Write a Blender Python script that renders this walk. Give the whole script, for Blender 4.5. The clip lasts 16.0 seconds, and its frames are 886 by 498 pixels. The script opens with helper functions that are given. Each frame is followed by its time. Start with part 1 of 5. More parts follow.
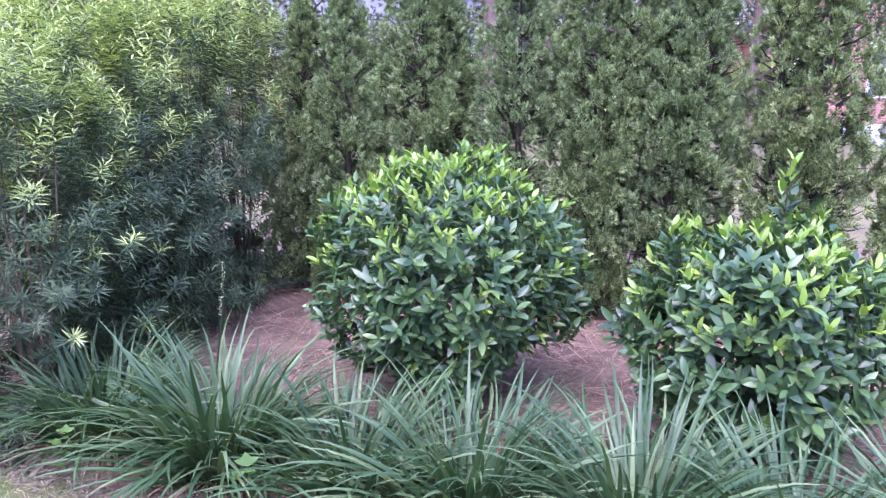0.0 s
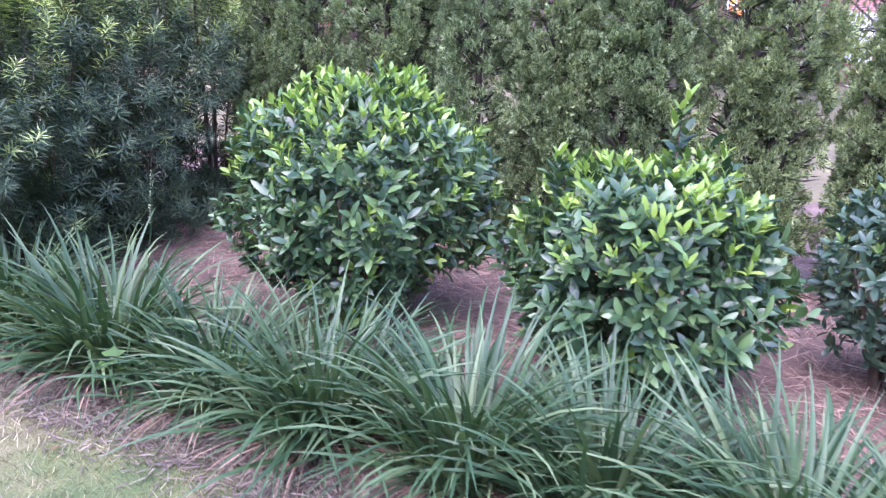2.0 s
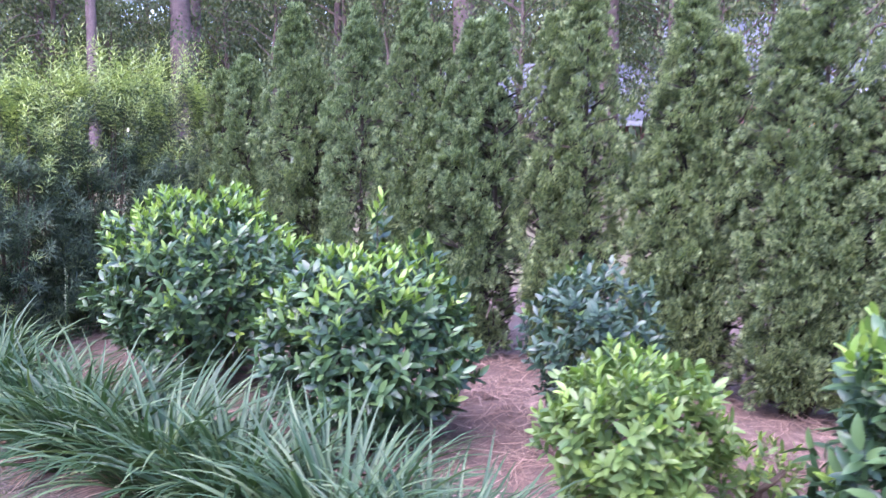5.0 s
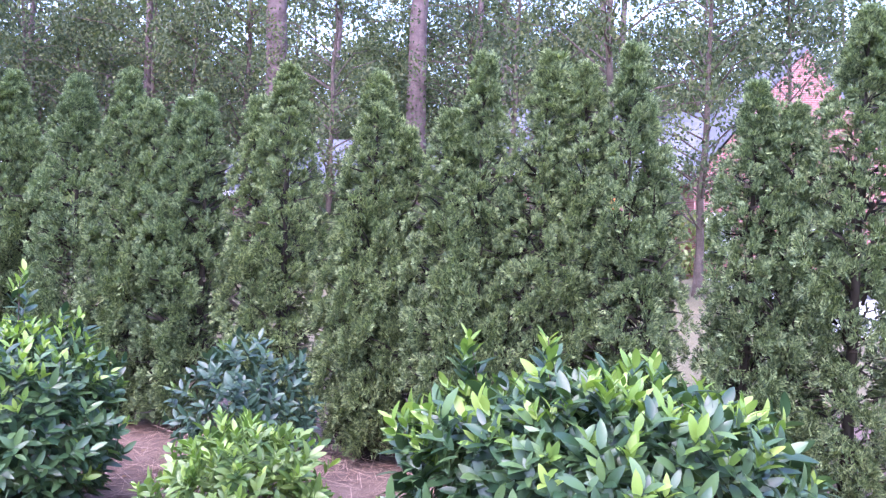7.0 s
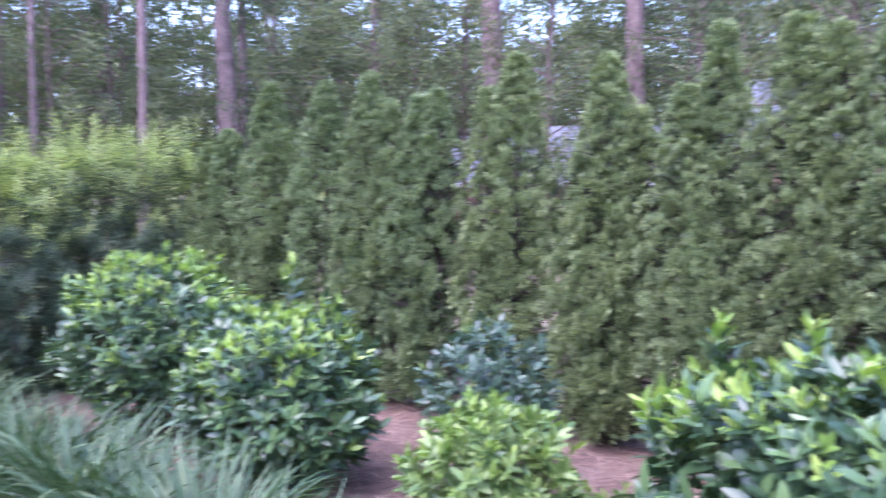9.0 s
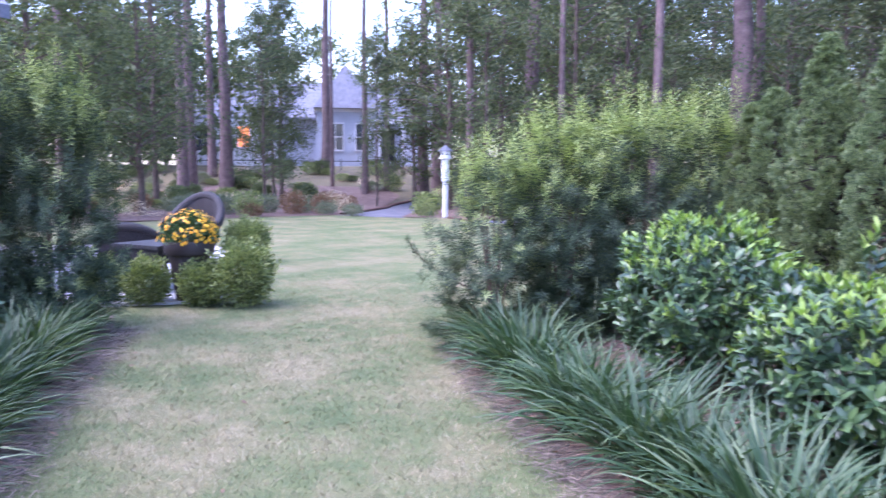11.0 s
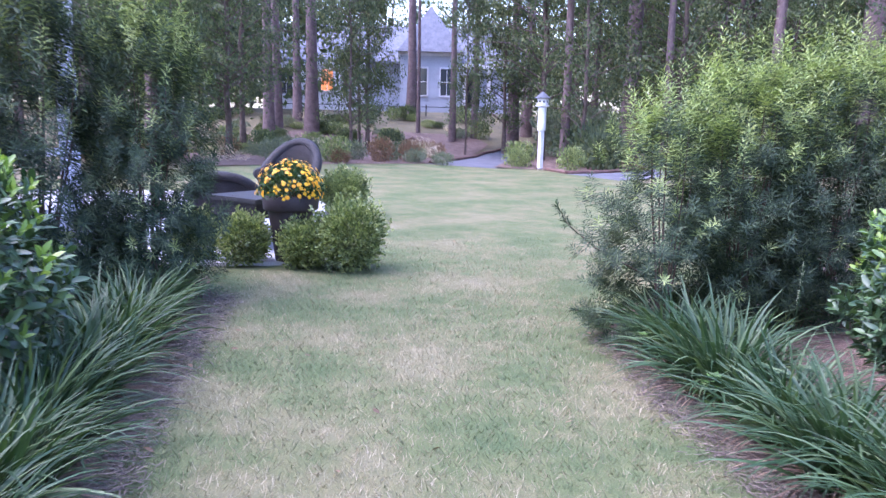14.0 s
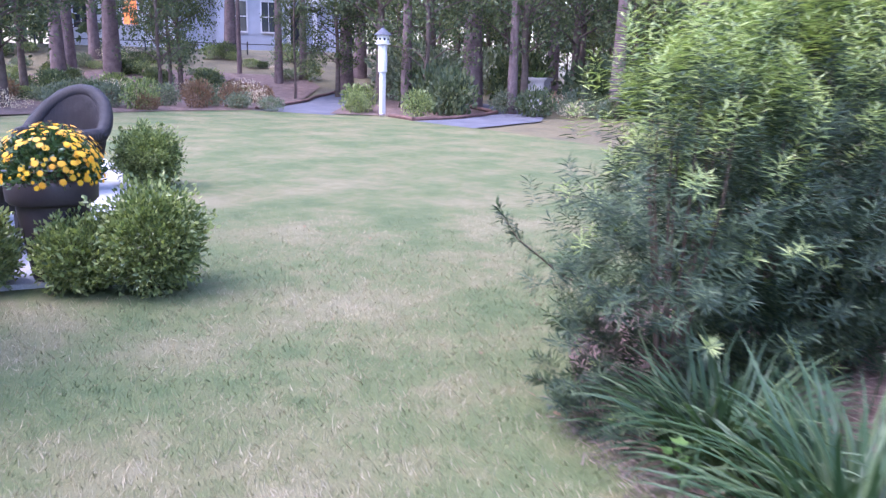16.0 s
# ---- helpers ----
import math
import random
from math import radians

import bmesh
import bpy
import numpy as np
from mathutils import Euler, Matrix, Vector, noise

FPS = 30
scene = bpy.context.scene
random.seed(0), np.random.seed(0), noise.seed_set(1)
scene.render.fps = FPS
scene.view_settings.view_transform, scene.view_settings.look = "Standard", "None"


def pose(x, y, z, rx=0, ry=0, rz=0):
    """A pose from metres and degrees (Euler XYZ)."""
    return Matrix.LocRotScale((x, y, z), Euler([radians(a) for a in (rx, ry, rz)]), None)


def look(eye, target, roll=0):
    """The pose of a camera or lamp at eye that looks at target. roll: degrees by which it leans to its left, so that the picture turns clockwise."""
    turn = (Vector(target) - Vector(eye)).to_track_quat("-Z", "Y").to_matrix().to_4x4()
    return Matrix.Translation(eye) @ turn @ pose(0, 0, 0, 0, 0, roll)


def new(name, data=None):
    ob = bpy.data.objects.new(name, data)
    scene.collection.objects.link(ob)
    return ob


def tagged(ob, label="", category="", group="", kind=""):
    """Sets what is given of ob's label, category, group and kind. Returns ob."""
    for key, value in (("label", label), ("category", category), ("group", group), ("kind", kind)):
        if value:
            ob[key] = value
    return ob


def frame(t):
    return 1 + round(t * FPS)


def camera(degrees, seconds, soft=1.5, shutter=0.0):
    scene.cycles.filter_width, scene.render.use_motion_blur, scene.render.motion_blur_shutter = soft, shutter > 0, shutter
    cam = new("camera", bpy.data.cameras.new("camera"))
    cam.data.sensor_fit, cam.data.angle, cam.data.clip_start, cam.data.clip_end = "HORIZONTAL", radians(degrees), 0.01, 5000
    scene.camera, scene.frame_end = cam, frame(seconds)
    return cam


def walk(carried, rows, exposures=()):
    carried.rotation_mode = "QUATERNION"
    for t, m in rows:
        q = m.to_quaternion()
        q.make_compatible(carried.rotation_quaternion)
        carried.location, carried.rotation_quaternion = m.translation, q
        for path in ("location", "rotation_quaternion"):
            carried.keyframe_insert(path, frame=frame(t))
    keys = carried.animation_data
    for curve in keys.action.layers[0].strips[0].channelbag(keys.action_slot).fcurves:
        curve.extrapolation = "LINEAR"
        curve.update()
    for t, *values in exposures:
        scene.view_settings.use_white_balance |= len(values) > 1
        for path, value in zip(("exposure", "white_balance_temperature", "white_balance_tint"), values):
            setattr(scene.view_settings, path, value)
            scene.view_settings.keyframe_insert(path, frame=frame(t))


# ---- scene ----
cam = camera(59.6, 16.0, soft=1.3, shutter=0.5)
METRES, EYE, TILT, LEAN, TURN = 8.0, 1.58, -12.5, 0.0, 0.0
ROWS = [
    (0.0, 0.0, 0.0, 0.0, 0.0, 0.0, -0.0),
    (0.5, 0.0013, 0.0015, -0.0006, -0.76, -0.83, -0.13),
    (1.0, 0.0163, 0.0027, -0.0011, -0.78, -1.6, -0.62),
    (1.5, 0.057, 0.0087, -0.007, 1.86, -2.99, -2.85),
    (2.0, 0.0885, 0.0032, -0.0115, 4.4, -4.09, -3.59),
    (2.5, 0.1188, -0.0158, -0.0133, 6.79, -3.9, -3.44),
    (3.0, 0.1648, -0.014, -0.017, 9.36, -3.55, -3.15),
    (5.5, 0.3593, -0.0796, -0.0247, 13.92, 7.48, -4.01),
    (6.0, 0.3919, -0.0904, -0.0226, 10.34, 10.12, -3.67),
    (6.5, 0.4267, -0.0729, -0.0198, 4.71, 11.11, -3.9),
    (7.0, 0.4446, -0.0672, -0.0187, 2.12, 10.65, -2.68),
    (7.5, 0.4432, -0.0662, -0.0187, 2.84, 10.19, -2.13),
    (8.0, 0.4418, -0.0663, -0.019, 4.89, 9.96, -2.27),
    (8.5, 0.4404, -0.0675, -0.0196, 9.07, 9.66, -2.67),
    (9.0, 0.4328, -0.0724, -0.0217, 18.12, 8.8, -3.89),
    (9.5, 0.4218, -0.0815, -0.0258, 29.53, 7.16, -5.57),
    (10.0, 0.4132, -0.0897, -0.0283, 39.1, 5.29, -7.44),
    (12.5, 0.3552, -0.1042, -0.0341, 62.11, -0.8, -12.1),
    (13.0, 0.3322, -0.1063, -0.0331, 59.88, 0.39, -12.01),
    (13.5, 0.2944, -0.0966, -0.0331, 59.31, -1.5, -12.29),
    (14.0, 0.2391, -0.0774, -0.0245, 58.95, -3.18, -12.09),
    (14.5, 0.1806, -0.0556, -0.0196, 55.07, -4.48, -11.21),
    (15.0, 0.113, -0.0146, -0.0115, 49.08, -4.76, -11.25),
    (15.5, 0.0399, 0.0233, -0.0035, 45.87, -4.31, -10.81),
    (16.0, -0.0283, 0.0538, 0.006, 46.12, -4.97, -10.69),
]
walk(cam, [(t, pose(0, 0, EYE, TILT, LEAN, TURN) @ pose(METRES * x, METRES * y, METRES * z, 90 + pitch, roll, yaw)) for t, x, y, z, yaw, pitch, roll in ROWS],
     [(0.0, 2.8, 5600, 39), (8.5, 2.8, 5600, 39), (10.5, 2.6, 5500, 39), (12.5, 2.5, 5450, 38), (16.0, 2.5, 5550, 36)])

# ---- world, sun, exposure ----
world = bpy.data.worlds.new("sky")
world.use_nodes = True
scene.world = world
wn = world.node_tree
sky = wn.nodes.new("ShaderNodeTexSky")
sky.sky_type = "NISHITA"
sky.sun_disc = False
sky.sun_elevation, sky.sun_rotation = radians(60), radians(200)
sky.air_density, sky.dust_density, sky.ozone_density = 1.2, 2.0, 1.5
wn.nodes["Background"].inputs["Strength"].default_value = 0.15
wn.links.new(sky.outputs[0], wn.nodes["Background"].inputs["Color"])
sun = new("sun", bpy.data.lights.new("sun", "SUN"))
sun.data.energy, sun.data.angle, sun.data.color = 0.8, radians(60), (1.0, 0.97, 0.93)
sun.matrix_basis = look((-3.0, -8.0, 15.0), (0, 0, 0))

rng = np.random.default_rng(7)


# ---- materials ----
def material(name, rough=0.6, metal=0.0):
    m = bpy.data.materials.new(name)
    m.use_nodes = True
    b = m.node_tree.nodes["Principled BSDF"]
    b.inputs["Roughness"].default_value = rough
    b.inputs["Metallic"].default_value = metal
    return m, m.node_tree, b


def ramp(nt, source, stops):
    r = nt.nodes.new("ShaderNodeValToRGB")
    el = r.color_ramp.elements
    while len(el) < len(stops):
        el.new(0.5)
    for e, (p, c) in zip(el, stops):
        e.position, e.color = p, (*c, 1)
    nt.links.new(source, r.inputs[0])
    return r.outputs[0]


def noise_of(nt, scale, detail=4, coord="Object", rough=0.6):
    c = nt.nodes.new("ShaderNodeTexCoord")
    n = nt.nodes.new("ShaderNodeTexNoise")
    n.inputs["Scale"].default_value, n.inputs["Detail"].default_value = scale, detail
    n.inputs["Roughness"].default_value = rough
    nt.links.new(c.outputs[coord], n.inputs["Vector"])
    return n.outputs[0]


def mix(nt, kind, fac, a, b):
    n = nt.nodes.new("ShaderNodeMix")
    n.data_type, n.blend_type = "RGBA", kind
    for value, sock in ((fac, n.inputs[0]), (a, n.inputs[6]), (b, n.inputs[7])):
        if hasattr(value, "links"):
            nt.links.new(value, sock)
        elif isinstance(value, tuple):
            sock.default_value = (*value, 1)
        else:
            sock.default_value = value
    return n.outputs[2]


def bump(nt, b, source, strength=0.3, dist=0.01):
    n = nt.nodes.new("ShaderNodeBump")
    n.inputs["Strength"].default_value, n.inputs["Distance"].default_value = strength, dist
    nt.links.new(source, n.inputs["Height"])
    nt.links.new(n.outputs[0], b.inputs["Normal"])


def leaf_material(name, stops, rough=0.4, through_light=0.25, single=False, coat=0.0, patch=2.0, whole=0.0, gloss=0.5):
    """Foliage: each leaf differs a little, and light comes through it."""
    m, nt, b = material(name, rough)
    if single:
        src = nt.nodes.new("ShaderNodeObjectInfo").outputs["Random"]
    else:
        src = nt.nodes.new("ShaderNodeNewGeometry").outputs["Random Per Island"]
    col = ramp(nt, src, stops)
    n = noise_of(nt, patch, 3)
    col = mix(nt, "MULTIPLY", 0.6, col, ramp(nt, n, [(0.25, (0.62, 0.66, 0.62)), (0.75, (1.25, 1.2, 1.1))]))
    if whole:
        col = mix(nt, "MULTIPLY", whole, col, ramp(nt, nt.nodes.new("ShaderNodeObjectInfo").outputs["Random"], [(0.0, (0.72, 0.86, 0.95)), (0.5, (1.0, 1.0, 0.9)), (1.0, (1.2, 1.12, 0.85))]))
    nt.links.new(col, b.inputs["Base Color"])
    b.inputs["Specular IOR Level"].default_value = gloss
    if coat:
        b.inputs["Coat Weight"].default_value, b.inputs["Coat Roughness"].default_value = coat, 0.25
    t = nt.nodes.new("ShaderNodeBsdfTranslucent")
    nt.links.new(mix(nt, "MULTIPLY", 1.0, col, (1.25, 1.4, 0.55)), t.inputs["Color"])
    ms = nt.nodes.new("ShaderNodeMixShader")
    ms.inputs[0].default_value = through_light
    out = nt.nodes["Material Output"]
    nt.links.new(b.outputs[0], ms.inputs[1])
    nt.links.new(t.outputs[0], ms.inputs[2])
    nt.links.new(ms.outputs[0], out.inputs["Surface"])
    return m


def rough_material(name, stops, scale=6.0, rough=0.85, fine=80.0, depth=0.004, strength=0.5, stretch=None):
    """A plain solid surface with stains at one scale and grain at another."""
    m, nt, b = material(name, rough)
    n1, n2 = noise_of(nt, scale, 5), noise_of(nt, fine, 3)
    col = ramp(nt, n1, stops)
    col = mix(nt, "MULTIPLY", 0.5, col, ramp(nt, n2, [(0.3, (0.65, 0.65, 0.65)), (0.7, (1.2, 1.2, 1.2))]))
    nt.links.new(col, b.inputs["Base Color"])
    bump(nt, b, n2, strength, depth)
    return m


GREEN_OLD = [(0.0, (0.022, 0.054, 0.025)), (0.5, (0.048, 0.099, 0.040)), (1.0, (0.112, 0.188, 0.066))]
GREEN_NEW = [(0.0, (0.13, 0.23, 0.05)), (0.5, (0.21, 0.33, 0.065)), (1.0, (0.33, 0.43, 0.11))]
M = {}
M["camellia"] = leaf_material("camellia_leaf", GREEN_OLD, 0.36, 0.15, coat=0.1)
M["camellia_one"] = leaf_material("camellia_leaf_single", GREEN_OLD, 0.36, 0.15, single=True, coat=0.1)
M["camellia_new"] = leaf_material("camellia_new_leaf", GREEN_NEW, 0.35, 0.3)
M["camellia_new_one"] = leaf_material("camellia_new_leaf_single", GREEN_NEW, 0.35, 0.3, single=True)
M["lime_leaf"] = leaf_material("yellow_green_leaf", [(0.0, (0.081, 0.150, 0.045)), (1.0, (0.198, 0.282, 0.080))], 0.4, 0.3)
M["blue_leaf"] = leaf_material("blue_green_leaf", [(0.0, (0.025, 0.058, 0.038)), (1.0, (0.072, 0.123, 0.070))], 0.35, 0.15)
M["thuja"] = leaf_material("arborvitae_spray", [(0.0, (0.053, 0.084, 0.038)), (0.5, (0.148, 0.204, 0.088)), (1.0, (0.340, 0.405, 0.190))], 0.6, 0.22, patch=4.0, whole=0.25)
# brown twigs, with the crown's inner shade put into their near-black colour
M["thuja_in"] = leaf_material("shade_dark_inner_twigs", [(0.0, (0.018, 0.016, 0.012)), (1.0, (0.07, 0.052, 0.036))], 0.9, 0.0)
M["podo"] = leaf_material("podocarpus_needle", [(0.0, (0.022, 0.042, 0.029)), (0.6, (0.060, 0.096, 0.056)), (1.0, (0.130, 0.175, 0.090))], 0.5, 0.18, gloss=0.25)
M["podo_new"] = leaf_material("podocarpus_young_needle", [(0.0, (0.20, 0.28, 0.10)), (1.0, (0.44, 0.50, 0.20))], 0.45, 0.28)
M["lir"] = leaf_material("liriope_blade", [(0.0, (0.030, 0.068, 0.030)), (0.6, (0.058, 0.110, 0.047)), (1.0, (0.14, 0.195, 0.095))], 0.45, 0.2, gloss=0.4)
M["lir_one"] = leaf_material("liriope_blade_single", [(0.0, (0.034, 0.074, 0.032)), (0.6, (0.062, 0.114, 0.049)), (1.0, (0.15, 0.205, 0.10))], 0.45, 0.2, single=True, gloss=0.4)
M["straw_leaf"] = leaf_material("withered_blade", [(0.0, (0.173, 0.100, 0.072)), (1.0, (0.454, 0.320, 0.256))], 0.7, 0.2)
M["box"] = leaf_material("boxwood_leaf", [(0.0, (0.080, 0.118, 0.044)), (0.5, (0.180, 0.230, 0.080)), (1.0, (0.330, 0.370, 0.140))], 0.45, 0.2, patch=6.0)
M["forest"] = leaf_material("woodland_leaf", [(0.0, (0.050, 0.074, 0.042)), (0.6, (0.090, 0.120, 0.062)), (1.0, (0.180, 0.195, 0.100))], 0.75, 0.3, patch=0.5, whole=0.45)
M["forest_b"] = leaf_material("yellowish_woodland_leaf", [(0.0, (0.060, 0.090, 0.045)), (1.0, (0.185, 0.200, 0.105))], 0.75, 0.35, patch=0.5, whole=0.45)
M["pine"] = leaf_material("pine_needle", [(0.0, (0.039, 0.065, 0.039)), (1.0, (0.090, 0.120, 0.072))], 0.75, 0.2, patch=0.5)
M["straw"] = leaf_material("pine_straw_needle", [(0.0, (0.11, 0.066, 0.052)), (0.6, (0.25, 0.155, 0.122)), (1.0, (0.44, 0.31, 0.25))], 0.8, 0.0)
M["spike"] = leaf_material("pale_green_bud", [(0.0, (0.28, 0.36, 0.20)), (1.0, (0.45, 0.48, 0.36))], 0.6, 0.2)
M["litter"] = leaf_material("dead_blade_litter", [(0.0, (0.072, 0.055, 0.046)), (0.6, (0.160, 0.125, 0.103)), (1.0, (0.288, 0.234, 0.190))], 0.8, 0.0)
M["sage"] = leaf_material("grey_green_leaf", [(0.0, (0.10, 0.13, 0.085)), (1.0, (0.22, 0.25, 0.165))], 0.6, 0.2)
M["vine"] = leaf_material("vine_leaf", [(0.0, (0.10, 0.20, 0.06)), (1.0, (0.16, 0.28, 0.08))], 0.5, 0.3, single=True)
M["rust_leaf"] = leaf_material("rusty_shrub_leaf", [(0.0, (0.12, 0.075, 0.045)), (1.0, (0.25, 0.145, 0.085))], 0.6, 0.2)
M["petal"] = leaf_material("yellow_petal", [(0.0, (0.72, 0.33, 0.008)), (1.0, (0.85, 0.52, 0.02))], 0.5, 0.25)
M["petal_one"] = leaf_material("yellow_petal_single", [(0.0, (0.72, 0.33, 0.008)), (1.0, (0.85, 0.52, 0.02))], 0.5, 0.25, single=True)
M["pale_flower"] = leaf_material("pale_petal", [(0.0, (0.594, 0.420, 0.336)), (1.0, (0.810, 0.720, 0.576))], 0.6, 0.2)
M["pink_flower"] = leaf_material("pink_petal", [(0.0, (0.594, 0.160, 0.128)), (1.0, (0.756, 0.350, 0.280))], 0.6, 0.2)
M["bark"] = rough_material("grey_brown_bark", [(0.3, (0.07, 0.05, 0.042)), (0.7, (0.17, 0.125, 0.10))], 5, 0.95, 30, 0.03, 0.8)
M["pine_bark"] = rough_material("reddish_pine_bark", [(0.3, (0.11, 0.075, 0.072)), (0.7, (0.225, 0.16, 0.155))], 4, 0.95, 22, 0.03, 0.8)
M["twig"] = rough_material("brown_twig", [(0.3, (0.06, 0.04, 0.028)), (0.7, (0.14, 0.10, 0.07))], 12, 0.9)
M["mulch"] = rough_material("pine_straw_mulch", [(0.25, (0.085, 0.056, 0.045)), (0.5, (0.155, 0.102, 0.082)), (0.8, (0.26, 0.182, 0.147))], 2.5, 0.95, 55, 0.02, 0.9)
M["soil"] = rough_material("dark_soil", [(0.3, (0.05, 0.035, 0.025)), (0.7, (0.11, 0.08, 0.055))], 10, 0.95)
M["woodfloor"] = rough_material("leaf_litter_ground", [(0.3, (0.09, 0.075, 0.045)), (0.55, (0.14, 0.12, 0.06)), (0.8, (0.19, 0.14, 0.09))], 0.8, 0.95, 20, 0.03, 0.8)
M["path"] = rough_material("grey_path_gravel", [(0.3, (0.085, 0.086, 0.105)), (0.7, (0.14, 0.142, 0.168))], 1.5, 0.9, 60, 0.008, 0.7)
M["concrete"] = rough_material("pale_concrete", [(0.3, (0.384, 0.376, 0.376)), (0.7, (0.496, 0.488, 0.480))], 2.5, 0.85, 70, 0.002, 0.3)
M["edging"] = rough_material("dark_brick_edging", [(0.3, (0.10, 0.055, 0.045)), (0.7, (0.20, 0.11, 0.09))], 6, 0.9)
M["pot"] = rough_material("dark_brown_pot_resin", [(0.3, (0.032, 0.024, 0.026)), (0.7, (0.055, 0.042, 0.044))], 5, 0.55, 90, 0.001, 0.2)
M["white"] = rough_material("white_house_paint", [(0.3, (0.612, 0.612, 0.651)), (0.7, (0.697, 0.697, 0.730))], 2, 0.6, 40, 0.001, 0.1)
M["post"] = rough_material("weathered_white_post_paint", [(0.3, (0.62, 0.61, 0.60)), (0.75, (0.80, 0.79, 0.78))], 4, 0.65, 30, 0.002, 0.3)
M["siding"] = rough_material("pale_blue_grey_siding", [(0.3, (0.40, 0.42, 0.49)), (0.7, (0.47, 0.49, 0.56))], 2, 0.7)
M["shingle"] = rough_material("blue_grey_shingle", [(0.3, (0.12, 0.127, 0.155)), (0.7, (0.19, 0.197, 0.232))], 3, 0.85, 25, 0.01, 0.5)
M["slate"] = rough_material("dark_slate_roof", [(0.3, (0.07, 0.076, 0.095)), (0.7, (0.12, 0.128, 0.155))], 4, 0.7, 30, 0.005, 0.4)
# near-black colour that stands for the shade inside openings and the porch
M["dark"] = rough_material("painted_interior_shade", [(0.3, (0.02, 0.02, 0.022)), (0.7, (0.035, 0.035, 0.04))], 3, 0.8)
M["terracotta"] = rough_material("pale_stone_planter", [(0.3, (0.50, 0.45, 0.42)), (0.7, (0.64, 0.59, 0.56))], 3, 0.85)
M["metal"] = rough_material("dark_fence_metal", [(0.3, (0.02, 0.02, 0.02)), (0.7, (0.04, 0.04, 0.04))], 6, 0.5)
M["orange_cloth"] = rough_material("orange_cloth", [(0.3, (0.75, 0.22, 0.05)), (0.7, (0.85, 0.30, 0.08))], 4, 0.8)


def turf_colour(nt):
    """Where the turf is green and where it is worn to straw, alike for soil and blades."""
    n1, n2 = noise_of(nt, 1.05, 4, rough=0.6), noise_of(nt, 6.0, 4)
    add = nt.nodes.new("ShaderNodeMath")
    add.operation = "MULTIPLY_ADD"
    nt.links.new(n2, add.inputs[0])
    add.inputs[1].default_value = 0.4
    nt.links.new(n1, add.inputs[2])
    return add


def lawn_material():
    m, nt, b = material("turf_ground", 0.95)
    n3 = noise_of(nt, 90, 3)
    col = ramp(nt, turf_colour(nt).outputs[0], [(0.54, (0.080, 0.116, 0.040)), (0.66, (0.119, 0.140, 0.053)), (0.78, (0.166, 0.158, 0.074)), (0.9, (0.210, 0.190, 0.105))])
    col = mix(nt, "MULTIPLY", 0.6, col, ramp(nt, n3, [(0.3, (0.45, 0.5, 0.4)), (0.7, (1.3, 1.3, 1.25))]))
    nt.links.new(col, b.inputs["Base Color"])
    bump(nt, b, n3, 0.8, 0.02)
    return m


def blade_material():
    m, nt, b = material("turf_blade", 0.6)
    src = nt.nodes.new("ShaderNodeNewGeometry").outputs["Random Per Island"]
    add = nt.nodes.new("ShaderNodeMath")
    add.operation = "MULTIPLY_ADD"
    nt.links.new(src, add.inputs[0])
    add.inputs[1].default_value = 0.32
    nt.links.new(turf_colour(nt).outputs[0], add.inputs[2])
    col = ramp(nt, add.outputs[0], [(0.60, (0.078, 0.113, 0.038)), (0.75, (0.122, 0.143, 0.055)), (0.86, (0.188, 0.172, 0.088)), (1.0, (0.37, 0.322, 0.20))])
    nt.links.new(col, b.inputs["Base Color"])
    return m


def brick_material():
    m, nt, b = material("red_brick", 0.85)
    c = nt.nodes.new("ShaderNodeTexCoord")
    mp = nt.nodes.new("ShaderNodeMapping")
    mp.inputs["Rotation"].default_value = (radians(90), 0, 0)
    t = nt.nodes.new("ShaderNodeTexBrick")
    t.inputs["Scale"].default_value = 1.0
    t.inputs["Brick Width"].default_value, t.inputs["Row Height"].default_value = 0.22, 0.076
    t.inputs["Mortar Size"].default_value = 0.007
    t.inputs["Color1"].default_value, t.inputs["Color2"].default_value = (0.27, 0.095, 0.085, 1), (0.36, 0.15, 0.13, 1)
    t.inputs["Mortar"].default_value = (0.36, 0.31, 0.30, 1)
    nt.links.new(c.outputs["Object"], mp.inputs[0])
    nt.links.new(mp.outputs[0], t.inputs["Vector"])
    nt.links.new(mix(nt, "MULTIPLY", 0.4, t.outputs[0], ramp(nt, noise_of(nt, 1.2, 4), [(0.3, (0.7, 0.7, 0.7)), (0.7, (1.15, 1.1, 1.1))])), b.inputs["Base Color"])
    bump(nt, b, t.outputs[1], -0.4, 0.01)
    return m


def wicker_material():
    m, nt, b = material("dark_brown_wicker", 0.55)
    c = nt.nodes.new("ShaderNodeTexCoord")
    w = []
    for axis in ("Z", "X"):
        t = nt.nodes.new("ShaderNodeTexWave")
        t.bands_direction = axis
        t.inputs["Scale"].default_value, t.inputs["Distortion"].default_value = 28, 1.0
        nt.links.new(c.outputs["Object"], t.inputs["Vector"])
        w.append(t.outputs[0])
    h = mix(nt, "MULTIPLY", 1.0, w[0], w[1])
    nt.links.new(ramp(nt, h, [(0.0, (0.010, 0.008, 0.009)), (1.0, (0.048, 0.034, 0.036))]), b.inputs["Base Color"])
    bump(nt, b, h, 0.7, 0.01)
    return m


def glass_material():
    m, nt, b = material("window_glass", 0.06)
    b.inputs["Base Color"].default_value = (0.05, 0.06, 0.07, 1)
    b.inputs["Specular IOR Level"].default_value = 0.8
    return m


